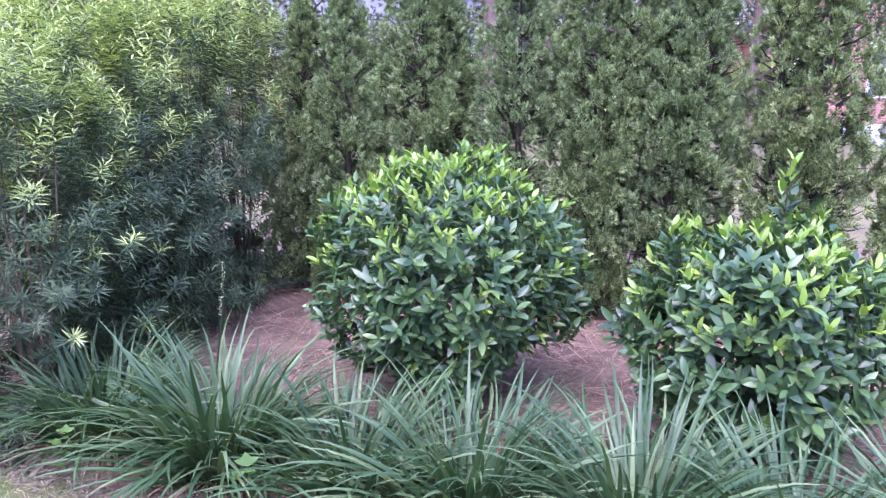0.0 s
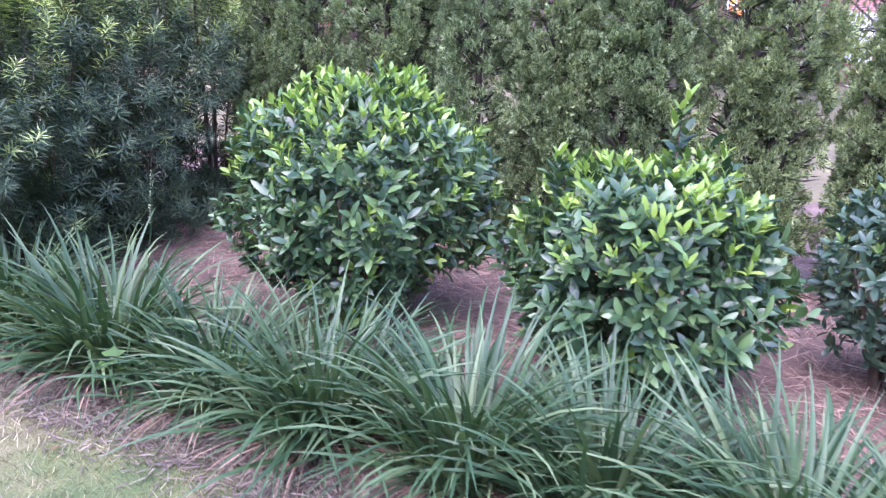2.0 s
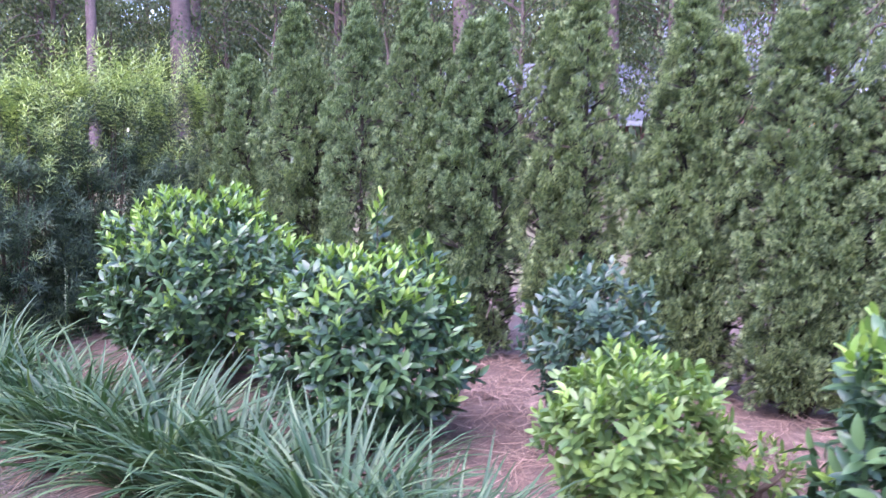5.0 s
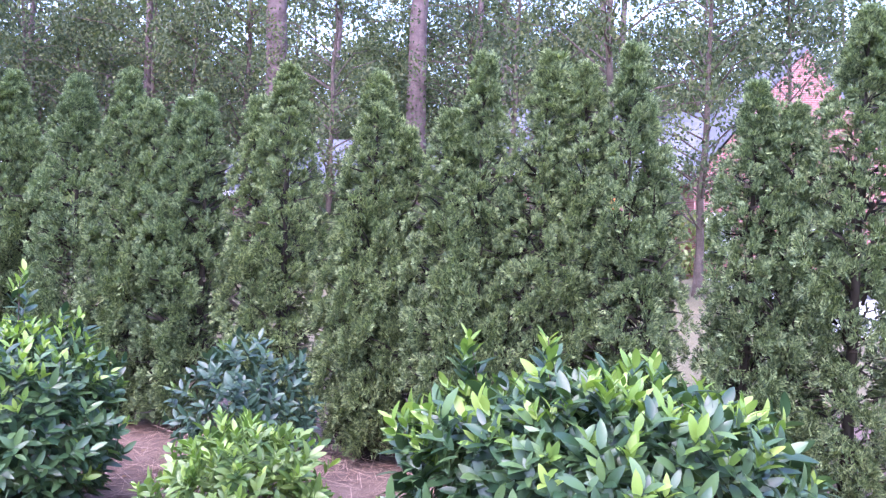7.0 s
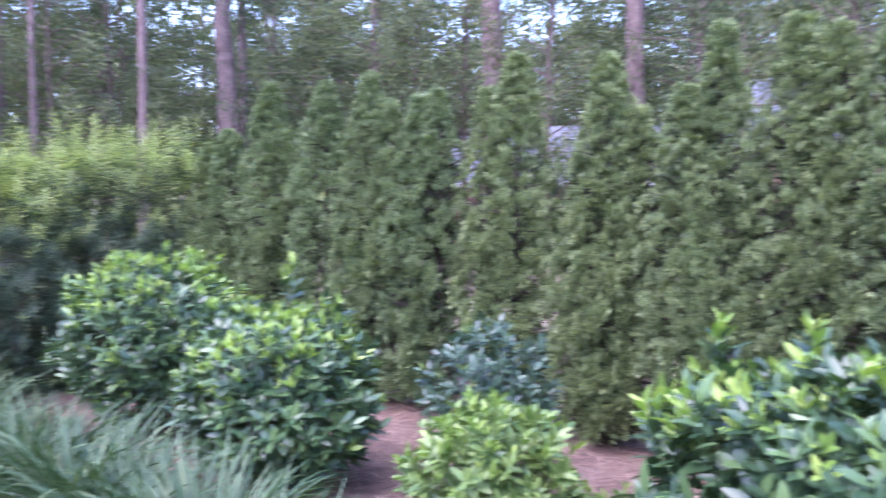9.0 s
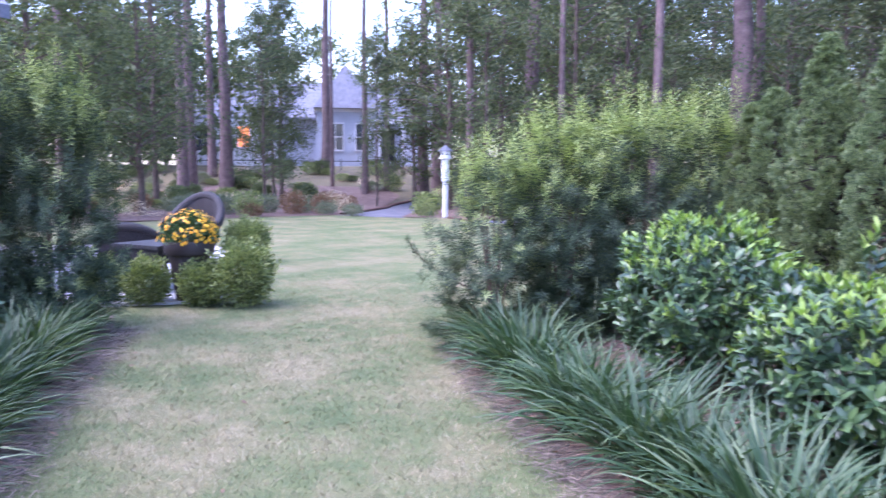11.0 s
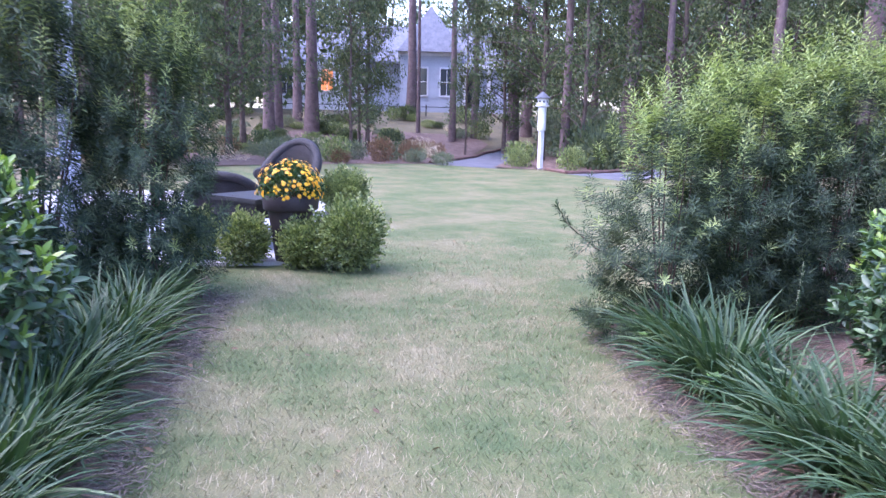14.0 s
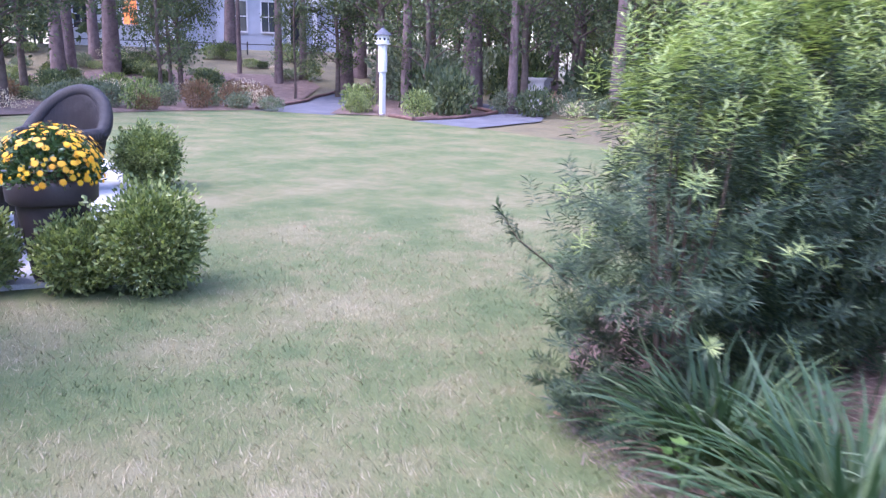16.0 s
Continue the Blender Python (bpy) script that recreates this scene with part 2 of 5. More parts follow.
def lamp_glow(name, colour, strength):
    m, nt, b = material(name, 0.5)
    b.inputs["Base Color"].default_value = (*colour, 1)
    b.inputs["Emission Color"].default_value, b.inputs["Emission Strength"].default_value = (*colour, 1), strength
    return m


M["grass"], M["lawn"], M["brick"], M["wicker"], M["glass"] = blade_material(), lawn_material(), brick_material(), wicker_material(), glass_material()
M["lit"] = lamp_glow("warm_lit_window", (1.0, 0.30, 0.08), 0.22)


# ---- mesh helpers ----
def link(name, me, mats, parent=None, label=""):
    for m in mats if isinstance(mats, (list, tuple)) else [mats]:
        if m.name not in me.materials:
            me.materials.append(m)
    ob = new(name, me)
    ob.parent = parent
    return tagged(ob, label)


def part(name, bm, mat, parent=None, label="", smooth=False):
    me = bpy.data.meshes.new(name)
    bm.to_mesh(me)
    bm.free()
    if smooth:
        me.polygons.foreach_set("use_smooth", np.ones(len(me.polygons), bool))
    return link(name, me, mat, parent, label)


def thing(name, m, label, category, group="", kind=""):
    ob = new(name)
    ob.empty_display_size = 0.1
    ob.matrix_basis = m
    return tagged(ob, label, category, group, kind)


def block(bm, x0, y0, z0, x1, y1, z1, bevel=0.0):
    g = bmesh.ops.create_cube(bm, size=1.0, matrix=Matrix.LocRotScale(((x0 + x1) / 2, (y0 + y1) / 2, (z0 + z1) / 2), None, (x1 - x0, y1 - y0, z1 - z0)))
    if bevel:
        es = list({e for v in g["verts"] for e in v.link_edges})
        bmesh.ops.bevel(bm, geom=es, offset=bevel, segments=2, affect="EDGES")
    return bm


def lathe(profile, n=24):
    """A turned shape from (radius, height) pairs, about z."""
    bm = bmesh.new()
    rings = [[bm.verts.new((r * math.cos(a * 2 * math.pi / n), r * math.sin(a * 2 * math.pi / n), z)) for a in range(n)] for r, z in profile]
    for lo, hi in zip(rings, rings[1:]):
        for i in range(n):
            bm.faces.new((lo[i], lo[(i + 1) % n], hi[(i + 1) % n], hi[i]))
    bm.faces.new(rings[0][::-1])
    bm.faces.new(rings[-1])
    return bm


def tube(bm, points, radii, n=7):
    """A tapered limb along points."""
    rings = []
    for i, p in enumerate(points):
        a, b = points[max(i - 1, 0)], points[min(i + 1, len(points) - 1)]
        d = (Vector(b) - Vector(a)).normalized()
        q = Vector((0, 0, 1)).rotation_difference(d)
        rings.append([bm.verts.new(Vector(p) + q @ Vector((radii[i] * math.cos(k * 2 * math.pi / n), radii[i] * math.sin(k * 2 * math.pi / n), 0))) for k in range(n)])
    for lo, hi in zip(rings, rings[1:]):
        for k in range(n):
            bm.faces.new((lo[k], lo[(k + 1) % n], hi[(k + 1) % n], hi[k]))
    bm.faces.new(rings[-1])
    return bm


def bank(x, y):
    """The land's height: beyond the lawn's end it rises towards the pale house."""
    d, a = math.hypot(x - 1.9, y + 0.65), math.degrees(math.atan2(1.9 - x, y + 0.65))
    u, w = min(1, max(0, (d - 30.5) / 17)), min(1, max(0, (a - 38) / 10)) * min(1, max(0, (112 - a) / 12))
    return 1.9 * u * u * (3 - 2 * u) * w


def sheet(name, outline, z, mat, thick=0.0, drape=False):
    bm = bmesh.new()
    f = bm.faces.new([bm.verts.new((x, y, z)) for x, y in outline])
    if f.normal.z < 0:
        f.normal_flip()
    if drape:
        bmesh.ops.triangulate(bm, faces=bm.faces)
        bmesh.ops.subdivide_edges(bm, edges=bm.edges, cuts=9, use_grid_fill=True)
        for v in bm.verts:
            v.co.z += bank(v.co.x, v.co.y)
    if thick:
        g = bmesh.ops.extrude_face_region(bm, geom=[f])
        bmesh.ops.translate(bm, vec=(0, 0, -thick), verts=[v for v in g["geom"] if isinstance(v, bmesh.types.BMVert)])
        bmesh.ops.recalc_face_normals(bm, faces=bm.faces)
    return part(name, bm, mat)


def unit(v):
    return v / np.maximum(np.linalg.norm(v, axis=-1, keepdims=True), 1e-9)


def frames_of(along, up, size):
    """Bases for many leaves: y along each, z near up, all times size."""
    y = unit(along)
    x = unit(np.cross(y, up))
    z = np.cross(x, y)
    return np.stack([x, y, z], axis=2) * np.reshape(size, (-1, 1, 1))


def joined(name, template, bases, places, which=None):
    """One mesh that holds a copy of the template for every base and place."""
    tv, tf = np.asarray(template[0], float), np.asarray(template[1], int)
    n, nv = len(places), len(tv)
    co = (np.einsum("nij,vj->nvi", bases, tv) + places[:, None, :]).reshape(-1, 3)
    fa = (tf[None] + (np.arange(n) * nv)[:, None, None]).reshape(-1)
    me = bpy.data.meshes.new(name)
    me.vertices.add(len(co))
    me.vertices.foreach_set("co", co.astype(np.float32).ravel())
    me.loops.add(len(fa))
    me.loops.foreach_set("vertex_index", fa.astype(np.int32))
    nf = len(fa) // 3
    me.polygons.add(nf)
    me.polygons.foreach_set("loop_start", (np.arange(nf) * 3).astype(np.int32))
    me.polygons.foreach_set("use_smooth", np.ones(nf, bool))
    if which is not None:
        me.polygons.foreach_set("material_index", np.repeat(which, len(tf)).astype(np.int32))
    me.update(calc_edges=True)
    return me


def single_mesh(name, template, mat):
    me = bpy.data.meshes.new(name)
    me.from_pydata([tuple(v) for v in template[0]], [], [tuple(int(i) for i in f) for f in template[1]])
    me.polygons.foreach_set("use_smooth", np.ones(len(me.polygons), bool))
    me.materials.append(mat)
    return me


def leaf_shape(width, steps=5, fold=0.25, droop=0.2, power=0.9):
    """A leaf of length 1 along y, folded along its midrib and bent down."""
    v, f = [], []
    for i in range(steps + 1):
        u = i / steps
        w = width * math.sin(math.pi * u ** power) ** 0.72 * 0.5 if 0 < i < steps else 0.0
        z = -droop * u * u
        v += [(0, u, z)] if w == 0 else [(-w, u, z + fold * w), (0, u, z), (w, u, z + fold * w)]
    f += [(0, 2, 1), (0, 3, 2)]
    for i in range(1, steps - 1):
        a, b = 1 + 3 * (i - 1), 1 + 3 * i
        f += [(a, a + 1, b + 1), (a, b + 1, b), (a + 1, a + 2, b + 2), (a + 1, b + 2, b + 1)]
    a, e = 1 + 3 * (steps - 2), len(v) - 1
    f += [(a, a + 1, e), (a + 1, a + 2, e)]
    return np.array(v), np.array(f)


def blade_shape(width, steps=7, lift=0.55, bend=0.9):
    """A grass-like blade: rises, then arches over; length 1, springing along y."""
    v, f, p, ang = [], [], np.zeros(2), lift * math.pi / 2
    for i in range(steps + 1):
        u = i / steps
        w = width * (1 - u ** 2.2) * (0.6 + 0.4 * min(1, u * 4)) * 0.5 + 0.0005
        v += [(-w, p[0], p[1] + w * 0.5), (0, p[0], p[1]), (w, p[0], p[1] + w * 0.5)]
        a = ang - bend * u ** 1.5 * 1.6
        p = p + np.array([math.cos(a), math.sin(a)]) / steps
    for i in range(steps):
        a, b = 3 * i, 3 * i + 3
        f += [(a, a + 1, b + 1), (a, b + 1, b), (a + 1, a + 2, b + 2), (a + 1, b + 2, b + 1)]
    return np.array(v), np.array(f)


def spray_shape():
    """A flat fan of scaly twigs, as of arborvitae: length 1 along y, lobes widest near their ends."""
    v, f = [], []
    for y0, ang, ln in ((0, 0, 1.0), (0.08, 0.95, 0.7), (0.08, -0.95, 0.7), (0.3, 0.55, 0.66), (0.3, -0.55, 0.66)):
        dx, dy = math.sin(ang), math.cos(ang)
        w, k = 0.085, len(v)
        zz = 0.12 * abs(ang)
        v += [(0, y0, 0), (dx * ln * 0.68 - dy * w, y0 + dy * ln * 0.68 + dx * w, zz), (dx * ln, y0 + dy * ln, zz * 0.4 - 0.08 * ln), (dx * ln * 0.68 + dy * w, y0 + dy * ln * 0.68 - dx * w, zz)]
        f += [(k, k + 3, k + 2), (k, k + 2, k + 1)]
    return np.array(v), np.array(f)


LEAF = leaf_shape(0.36, 6)
LEAF_SMALL = leaf_shape(0.5, 2 + 1, 0.2, 0.1)
NEEDLE = (np.array([(0, 0, 0), (0.062, 0.5, 0.02), (0, 1, -0.08), (-0.062, 0.5, 0.02)]), np.array([(0, 1, 2), (0, 2, 3)]))
SPRAY = spray_shape()
BLADES = [blade_shape(0.034, 7, l, b) for l, b in ((0.9, 0.6), (0.8, 0.85), (0.66, 0.95), (0.46, 0.85))]
TUFT = (np.array([(-0.05, 0, 0), (0.05, 0, 0), (0.03, 0.5, 0.12), (-0.03, 0.5, 0.12), (0, 1, 0.0)]), np.array([(0, 1, 2), (0, 2, 3), (3, 2, 4)]))
DIAMOND = (np.array([(0, 0, 0), (0.28, 0.5, 0.08), (0, 1, -0.1), (-0.28, 0.5, 0.08)]), np.array([(0, 1, 2), (0, 2, 3)]))


def sphere_points(n):
    return unit(rng.normal(size=(n, 3)))


def lumps(d, k=3.0, amount=0.15, seed=0):
    return 1 + amount * np.array([noise.noise(Vector(p) * k + Vector((seed * 7.3, 0, 0))) for p in d])


# ---- ground, lawn, beds, path ----
def scene_ground():
    bm = bmesh.new()
    radii = [0.01, 12, 20] + [24 + 1.0 * i for i in range(28)] + [60, 90, 160, 400, 1200]
    rings = [[bm.verts.new((1.9 - r * math.sin(radians(3 * k)), -0.65 + r * math.cos(radians(3 * k)), -0.03 + bank(1.9 - r * math.sin(radians(3 * k)), -0.65 + r * math.cos(radians(3 * k))))) for k in range(120)] for r in radii]
    for lo, hi in zip(rings, rings[1:]):
        for k in range(120):
            bm.faces.new((lo[k], lo[(k + 1) % 120], hi[(k + 1) % 120], hi[k]))
    bmesh.ops.recalc_face_normals(bm, faces=bm.faces)
    if bm.faces[:][0].normal.z < 0:
        bmesh.ops.reverse_faces(bm, faces=bm.faces)
    ground = part("ground", bm, M["woodfloor"], smooth=True)
    tagged(ground, "leaf-littered woodland ground reaching the horizon", "ground", kind="structure")
    lawn = sheet("lawn", [(7.5, -2.4), (7.5, -0.2), (4.5, 0.7), (2.6, 1.2), (1.3, 1.66), (0.55, 1.93), (-0.37, 2.36), (-0.95, 2.58), (-1.55, 2.93), (-2.15, 3.15), (-2.85, 3.9), (-3.6, 6.5),
                          (-5.0, 10.5), (-8.0, 13.0), (-12.7, 13.8), (-15.6, 14.1), (-17.4, 14.35), (-18.6, 13.2), (-20.9, 12.2), (-21.2, 9.6), (-21.0, 6.0), (-19.5, 2.0), (-14.0, -1.0),
                          (-8.0, 0.4), (-5.4, 1.1), (-4.5, 0.9), (-3.15, 0.30), (-1.9, -0.22), (-0.75, -0.62), (0.8, -1.35), (3.0, -2.1)], 0.0, M["lawn"])
    tagged(lawn, "mown lawn with pale straw-coloured worn patches", "lawn", kind="structure")
    bed = sheet("planting_bed", [(8.5, -0.6), (8.5, 6.5), (-3.2, 8.5), (-3.6, 6.4), (-2.75, 3.8), (-2.15, 3.05), (-1.55, 2.84), (-0.95, 2.46), (-0.37, 2.24), (0.55, 1.81), (1.3, 1.54), (2.6, 1.08), (4.5, 0.58)], -0.008, M["mulch"])
    tagged(bed, "reddish-brown pine straw mulch in a planting bed", "mulch bed", kind="structure")
    bed2 = sheet("planting_bed", [(3.0, -2.0), (0.8, -1.25), (-0.75, -0.52), (-1.9, -0.12), (-3.15, 0.40), (-4.5, 1.0), (-5.3, 1.2), (-7.0, -1.0), (-6.5, -4.5), (3.0, -5.0)], -0.008, M["mulch"])
    tagged(bed2, "dark mulch in a planting bed beside the lawn", "mulch bed", kind="structure")
    far = sheet("planting_bed", [(-21.0, 5.0), (-21.2, 9.6), (-20.8, 12.3), (-23.5, 15.0), (-27.6, 19.0), (-30.0, 19.5), (-34.0, 14.0), (-33.0, 3.0)], 0.02, M["mulch"], drape=True)
    tagged(far, "pine straw bed with low shrubs at the lawn's end", "mulch bed", kind="structure")
    far2 = sheet("planting_bed", [(-17.4, 14.3), (-15.7, 13.95), (-16.0, 15.6), (-17.0, 18.2), (-20.5, 20.0), (-24.0, 19.0), (-21.5, 15.8), (-18.7, 13.3)], 0.02, M["mulch"], drape=True)
    tagged(far2, "pine straw island between two arms of a path", "mulch bed", kind="structure")
    p1 = sheet("path", [(-20.9, 12.0), (-18.3, 13.1), (-21.2, 16.2), (-23.0, 18.6), (-24.6, 19.8), (-26.0, 18.6), (-25.2, 17.2), (-23.4, 15.2)], 0.005, M["path"], drape=True)
    tagged(p1, "blue-grey gravel path curving into the trees", "path", kind="structure")
    p2 = sheet("path", [(-15.8, 13.9), (-13.4, 13.75), (-14.2, 17.2), (-17.4, 21.5), (-21.8, 22.0), (-20.4, 20.2), (-16.9, 18.4), (-15.8, 15.7)], 0.005, M["path"], drape=True)
    tagged(p2, "blue-grey gravel path curving into the trees", "path", kind="structure")
    patio = sheet("patio", [(-5.95, 0.9), (-5.5, 2.25), (-7.0, 3.05), (-9.6, 4.2), (-12.5, 4.6), (-14.5, 0.0), (-12.0, -3.0), (-7.5, -1.2)], 0.035, M["concrete"], 0.08)
    tagged(patio, "pale concrete patio slab beside the lawn", "patio", kind="structure")
    for name, pts in (("path_edging", [(-20.95, 12.25), (-23.5, 15.3), (-25.3, 17.2), (-26.1, 18.7)]), ("path_edging", [(-17.2, 14.25), (-15.85, 13.95), (-15.9, 15.7), (-17.0, 18.4), (-20.4, 20.2)])):
        bm = bmesh.new()
        for (x0, y0), (x1, y1) in zip(pts, pts[1:]):
            tube(bm, [(x0, y0, 0.04 + bank(x0, y0)), ((x0 + x1) / 2 + 0.1, (y0 + y1) / 2, 0.045 + bank((x0 + x1) / 2, (y0 + y1) / 2)), (x1, y1, 0.04 + bank(x1, y1))], [0.06, 0.06, 0.06], 6)
        tagged(part(name, bm, M["edging"]), "dark low edging along the gravel path", "path edging", kind="structure")


scene_ground()


# ---- plants ----
def stems(parent, n, height, spread, r0, mat, seed, name="stem"):
    g = random.Random(seed)
    for i in range(n):
        a = g.uniform(0, 2 * math.pi)
        d = Vector((math.cos(a), math.sin(a), 0))
        pts = [Vector((0, 0, -0.03)) + d * 0.03, d * spread * 0.3 + Vector((0, 0, height * 0.4)), d * spread * 0.75 + Vector((0, 0, height * 0.75)), d * spread + Vector((0, 0, height))]
        bm = bmesh.new()
        tube(bm, pts, [r0, r0 * 0.8, r0 * 0.55, r0 * 0.3])
        part(name, bm, mat, parent, smooth=True)


def broadleaf_shrub(name, x, y, rx, ry, z0, z1, tips, leaf, label, category, new_share=0.3, sprouts=(), mats=("camellia", "camellia_new"), singles=240, seed=1, template=LEAF, flat=1.0, group=""):
    """A rounded evergreen shrub: whorls of leaves at the ends of many shoots."""
    root = thing(name, pose(x, y, 0), label, category, group)
    stems(root, 7, (z0 + z1) * 0.5, min(rx, ry) * 0.6, 0.014, M["twig"], seed)
    c, rad = np.array([0, 0, (z0 + z1) / 2]), np.array([rx, ry, (z1 - z0) / 2])
    d = sphere_points(tips)
    depth = np.where(rng.random(tips) < 0.72, rng.uniform(0.88, 1.04, tips), rng.uniform(0.5, 0.88, tips)) * lumps(d, 2.1, 0.30, seed)
    dd = d.copy()
    dd[:, 2] = np.sign(d[:, 2]) * np.abs(d[:, 2]) ** flat
    tip = c + dd * rad * depth[:, None]
    shoot = unit(d * np.array([0.8, 0.8, 0.5]) + np.array([0, 0, 0.75]) + rng.normal(0, 0.18, (tips, 3)))
    young = (rng.random(tips) < new_share * np.clip(0.2 + 1.5 * d[:, 2], 0.14, 1.7)) & (depth > 0.85)
    for sx, sy, sz in sprouts:
        k = 9
        s = np.stack([np.full(k, sx), np.full(k, sy), np.linspace(z1 - 0.15, sz, k)], 1) + rng.normal(0, 0.012, (k, 3))
        tip, shoot = np.vstack([tip, s]), np.vstack([shoot, np.tile([0.05, 0, 1.0], (k, 1))])
        young, depth = np.append(young, np.arange(k) > 5), np.append(depth, np.ones(k))
        bm = bmesh.new()
        tube(bm, [(sx * 0.8, sy * 0.8, z1 - 0.4), (sx, sy, sz)], [0.006, 0.002], 5)
        part("stem", bm, M["twig"], root)
    per = 7
    al, up, pl, sz, nw = [], [], [], [], []
    side = unit(np.cross(shoot, rng.normal(size=shoot.shape)))
    other = np.cross(shoot, side)
    for k in range(per):
        a = k * 2.4 + rng.uniform(0, 0.5, len(tip))
        rise = 0.38 + 0.16 * k
        out = side * np.cos(a)[:, None] + other * np.sin(a)[:, None]
        rise = np.where(young, rise + 0.9, rise)
        al.append(unit(out + shoot * rise[:, None] + rng.normal(0, 0.12, out.shape)))
        up.append(unit(shoot - out * 0.3 + rng.normal(0, 0.15, out.shape)))
        pl.append(tip - shoot * (leaf * 0.16 * (per - k))[..., None] if np.ndim(leaf) else tip - shoot * leaf * 0.13 * (per - k))
        sz.append(leaf * rng.uniform(0.6, 1.12, len(tip)) * np.where(young, 0.78, 1.0))
        nw.append(young & (k >= 3))
    al, up, pl, sz, nw = np.vstack(al), np.vstack(up), np.vstack(pl), np.concatenate(sz), np.concatenate(nw)
    low = pl[:, 2] > 0.03
    al, up, pl, sz, nw = al[low], up[low], pl[low], sz[low], nw[low]
    ba = frames_of(al, up, sz)
    # the outermost leaves towards the lawn are single leaves, the rest one mass
    score = np.linalg.norm((pl - c) / rad, axis=1) + rng.uniform(0, 0.5, len(pl)) - 0.4 * np.sign(y) * (pl[:, 1]) / ry
    order = np.argsort(-score)
    one, rest = order[:singles], order[singles:]
    link("foliage", joined(name + "_foliage", template, ba[rest], pl[rest], nw[rest].astype(int)), [M[mats[0]], M[mats[1]]], root)["kind"] = "stuff"
    if singles:
        old_me = single_mesh("leaf", template, M["camellia_one"] if mats[0] == "camellia" else M[mats[0]])
        new_me = single_mesh("young_leaf", template, M["camellia_new_one"] if mats[1] == "camellia_new" else M[mats[1]])
        for i in one:
            ob = new("young_leaf" if nw[i] else "leaf", new_me if nw[i] else old_me)
            ob.parent = root
            m = Matrix(ba[i].tolist()).to_4x4()
            m.translation = pl[i]
            ob.matrix_basis = m
    return root


def liriope(x, y, reach, n, seed, label, group, singles=36):
    """A tuft of long arching strap leaves, with withered ones at its foot."""
    root = thing("liriope_clump", pose(x, y, 0, 0, 0, seed * 67), label, "ornamental grass", group)
    for k, tmpl in enumerate(BLADES):
        m = int(n * (0.16, 0.32, 0.32, 0.20)[k])
        a = rng.uniform(0, 2 * math.pi, m)
        out = np.stack([np.cos(a), np.sin(a), np.zeros(m)], 1)
        pl = out * rng.uniform(0, 0.19, m)[:, None] + np.array([0, 0, -0.01])
        al = unit(out + np.stack([-np.sin(a), np.cos(a), np.zeros(m)], 1) * rng.normal(0, 0.5, m)[:, None])
        ba = frames_of(al, np.tile([0, 0, 1.0], (m, 1)) + rng.normal(0, 0.28, (m, 3)), reach * rng.uniform(0.65, 1.15, m))
        s = singles // 4
        link("foliage", joined("liriope_foliage", tmpl, ba[s:], pl[s:]), M["lir"], root)["kind"] = "stuff"
        me = BLADE_MESHES[k]
        for i in range(s):
            ob = new("blade", me)
            ob.parent = root
            mm = Matrix(ba[i].tolist()).to_4x4()
            mm.translation = pl[i]
            ob.matrix_basis = mm
    m = n // 4
    a = rng.uniform(0, 2 * math.pi, m)
    out = np.stack([np.cos(a), np.sin(a), np.full(m, -0.12)], 1)
    link("dead_foliage", joined("dead_foliage", blade_shape(0.02, 5, 0.32, 0.7), frames_of(out, np.tile([0, 0, 1.0], (m, 1)), reach * rng.uniform(0.4, 0.75, m)), out * 0.1 + np.array([0, 0, 0.03])), M["straw_leaf"], root, "straw-brown dead foliage at the foot")["kind"] = "stuff"
    return root


BLADE_MESHES = [single_mesh("blade", b, M["lir_one"]) for b in BLADES]
RIGHT = [(-1.5, 3.2, 0.56), (-0.92, 2.95, 0.64), (-0.36, 2.72, 0.52), (0.08, 2.55, 0.60), (0.62, 2.36, 0.62), (1.08, 2.2, 0.56), (1.58, 2.0, 0.60), (1.98, 1.8, 0.52)]
for i, (x, y, r) in enumerate(RIGHT):
    liriope(x + 0.02, y - 0.05, r * 1.06, 350, i + 1, "dense clump of dark green arching strap leaves edging the bed", "liriope along the bed")
LEFT = [(-4.1, 0.35, 0.5), (-3.5, 0.12, 0.56), (-2.95, -0.12, 0.6), (-2.4, -0.33, 0.56), (-1.85, -0.55, 0.6), (-1.3, -0.75, 0.6), (-0.7, -0.95, 0.58), (-0.1, -1.2, 0.6)]
for i, (x, y, r) in enumerate(LEFT):
    liriope(x, y, r * 1.08, 280, i + 21, "clump of dark green strap leaves beside the worn lawn", "liriope along the shaded bed", 24)

broadleaf_shrub("camellia_shrub", 0.02, 3.62, 0.62, 0.58, 0.14, 1.25, 1350, 0.080, "rounded glossy green camellia with bright young tips", "shrub", 0.7, seed=2, singles=280)
broadleaf_shrub("camellia_shrub", 1.32, 3.05, 0.54, 0.50, 0.10, 1.02, 980, 0.088, "glossy camellia with a tall sprout above its crown", "shrub", 0.48, sprouts=((0.05, 0.0, 1.27), (-0.4, -0.05, 1.02)), seed=5, singles=280)
broadleaf_shrub("camellia_shrub", 4.02, 2.2, 0.74, 0.60, 0.08, 1.04, 1050, 0.108, "broad camellia with large light-struck glossy leaves", "shrub", 0.38, sprouts=((-0.2, 0.0, 1.16), (-0.48, 0.25, 1.12)), seed=8, singles=290, flat=0.7)
broadleaf_shrub("small_shrub", 2.42, 3.27, 0.34, 0.32, 0.12, 0.95, 330, 0.07, "small bluish-green evergreen shrub in pine straw", "shrub", 0.06, mats=("blue_leaf", "lime_leaf"), seed=11, singles=60)
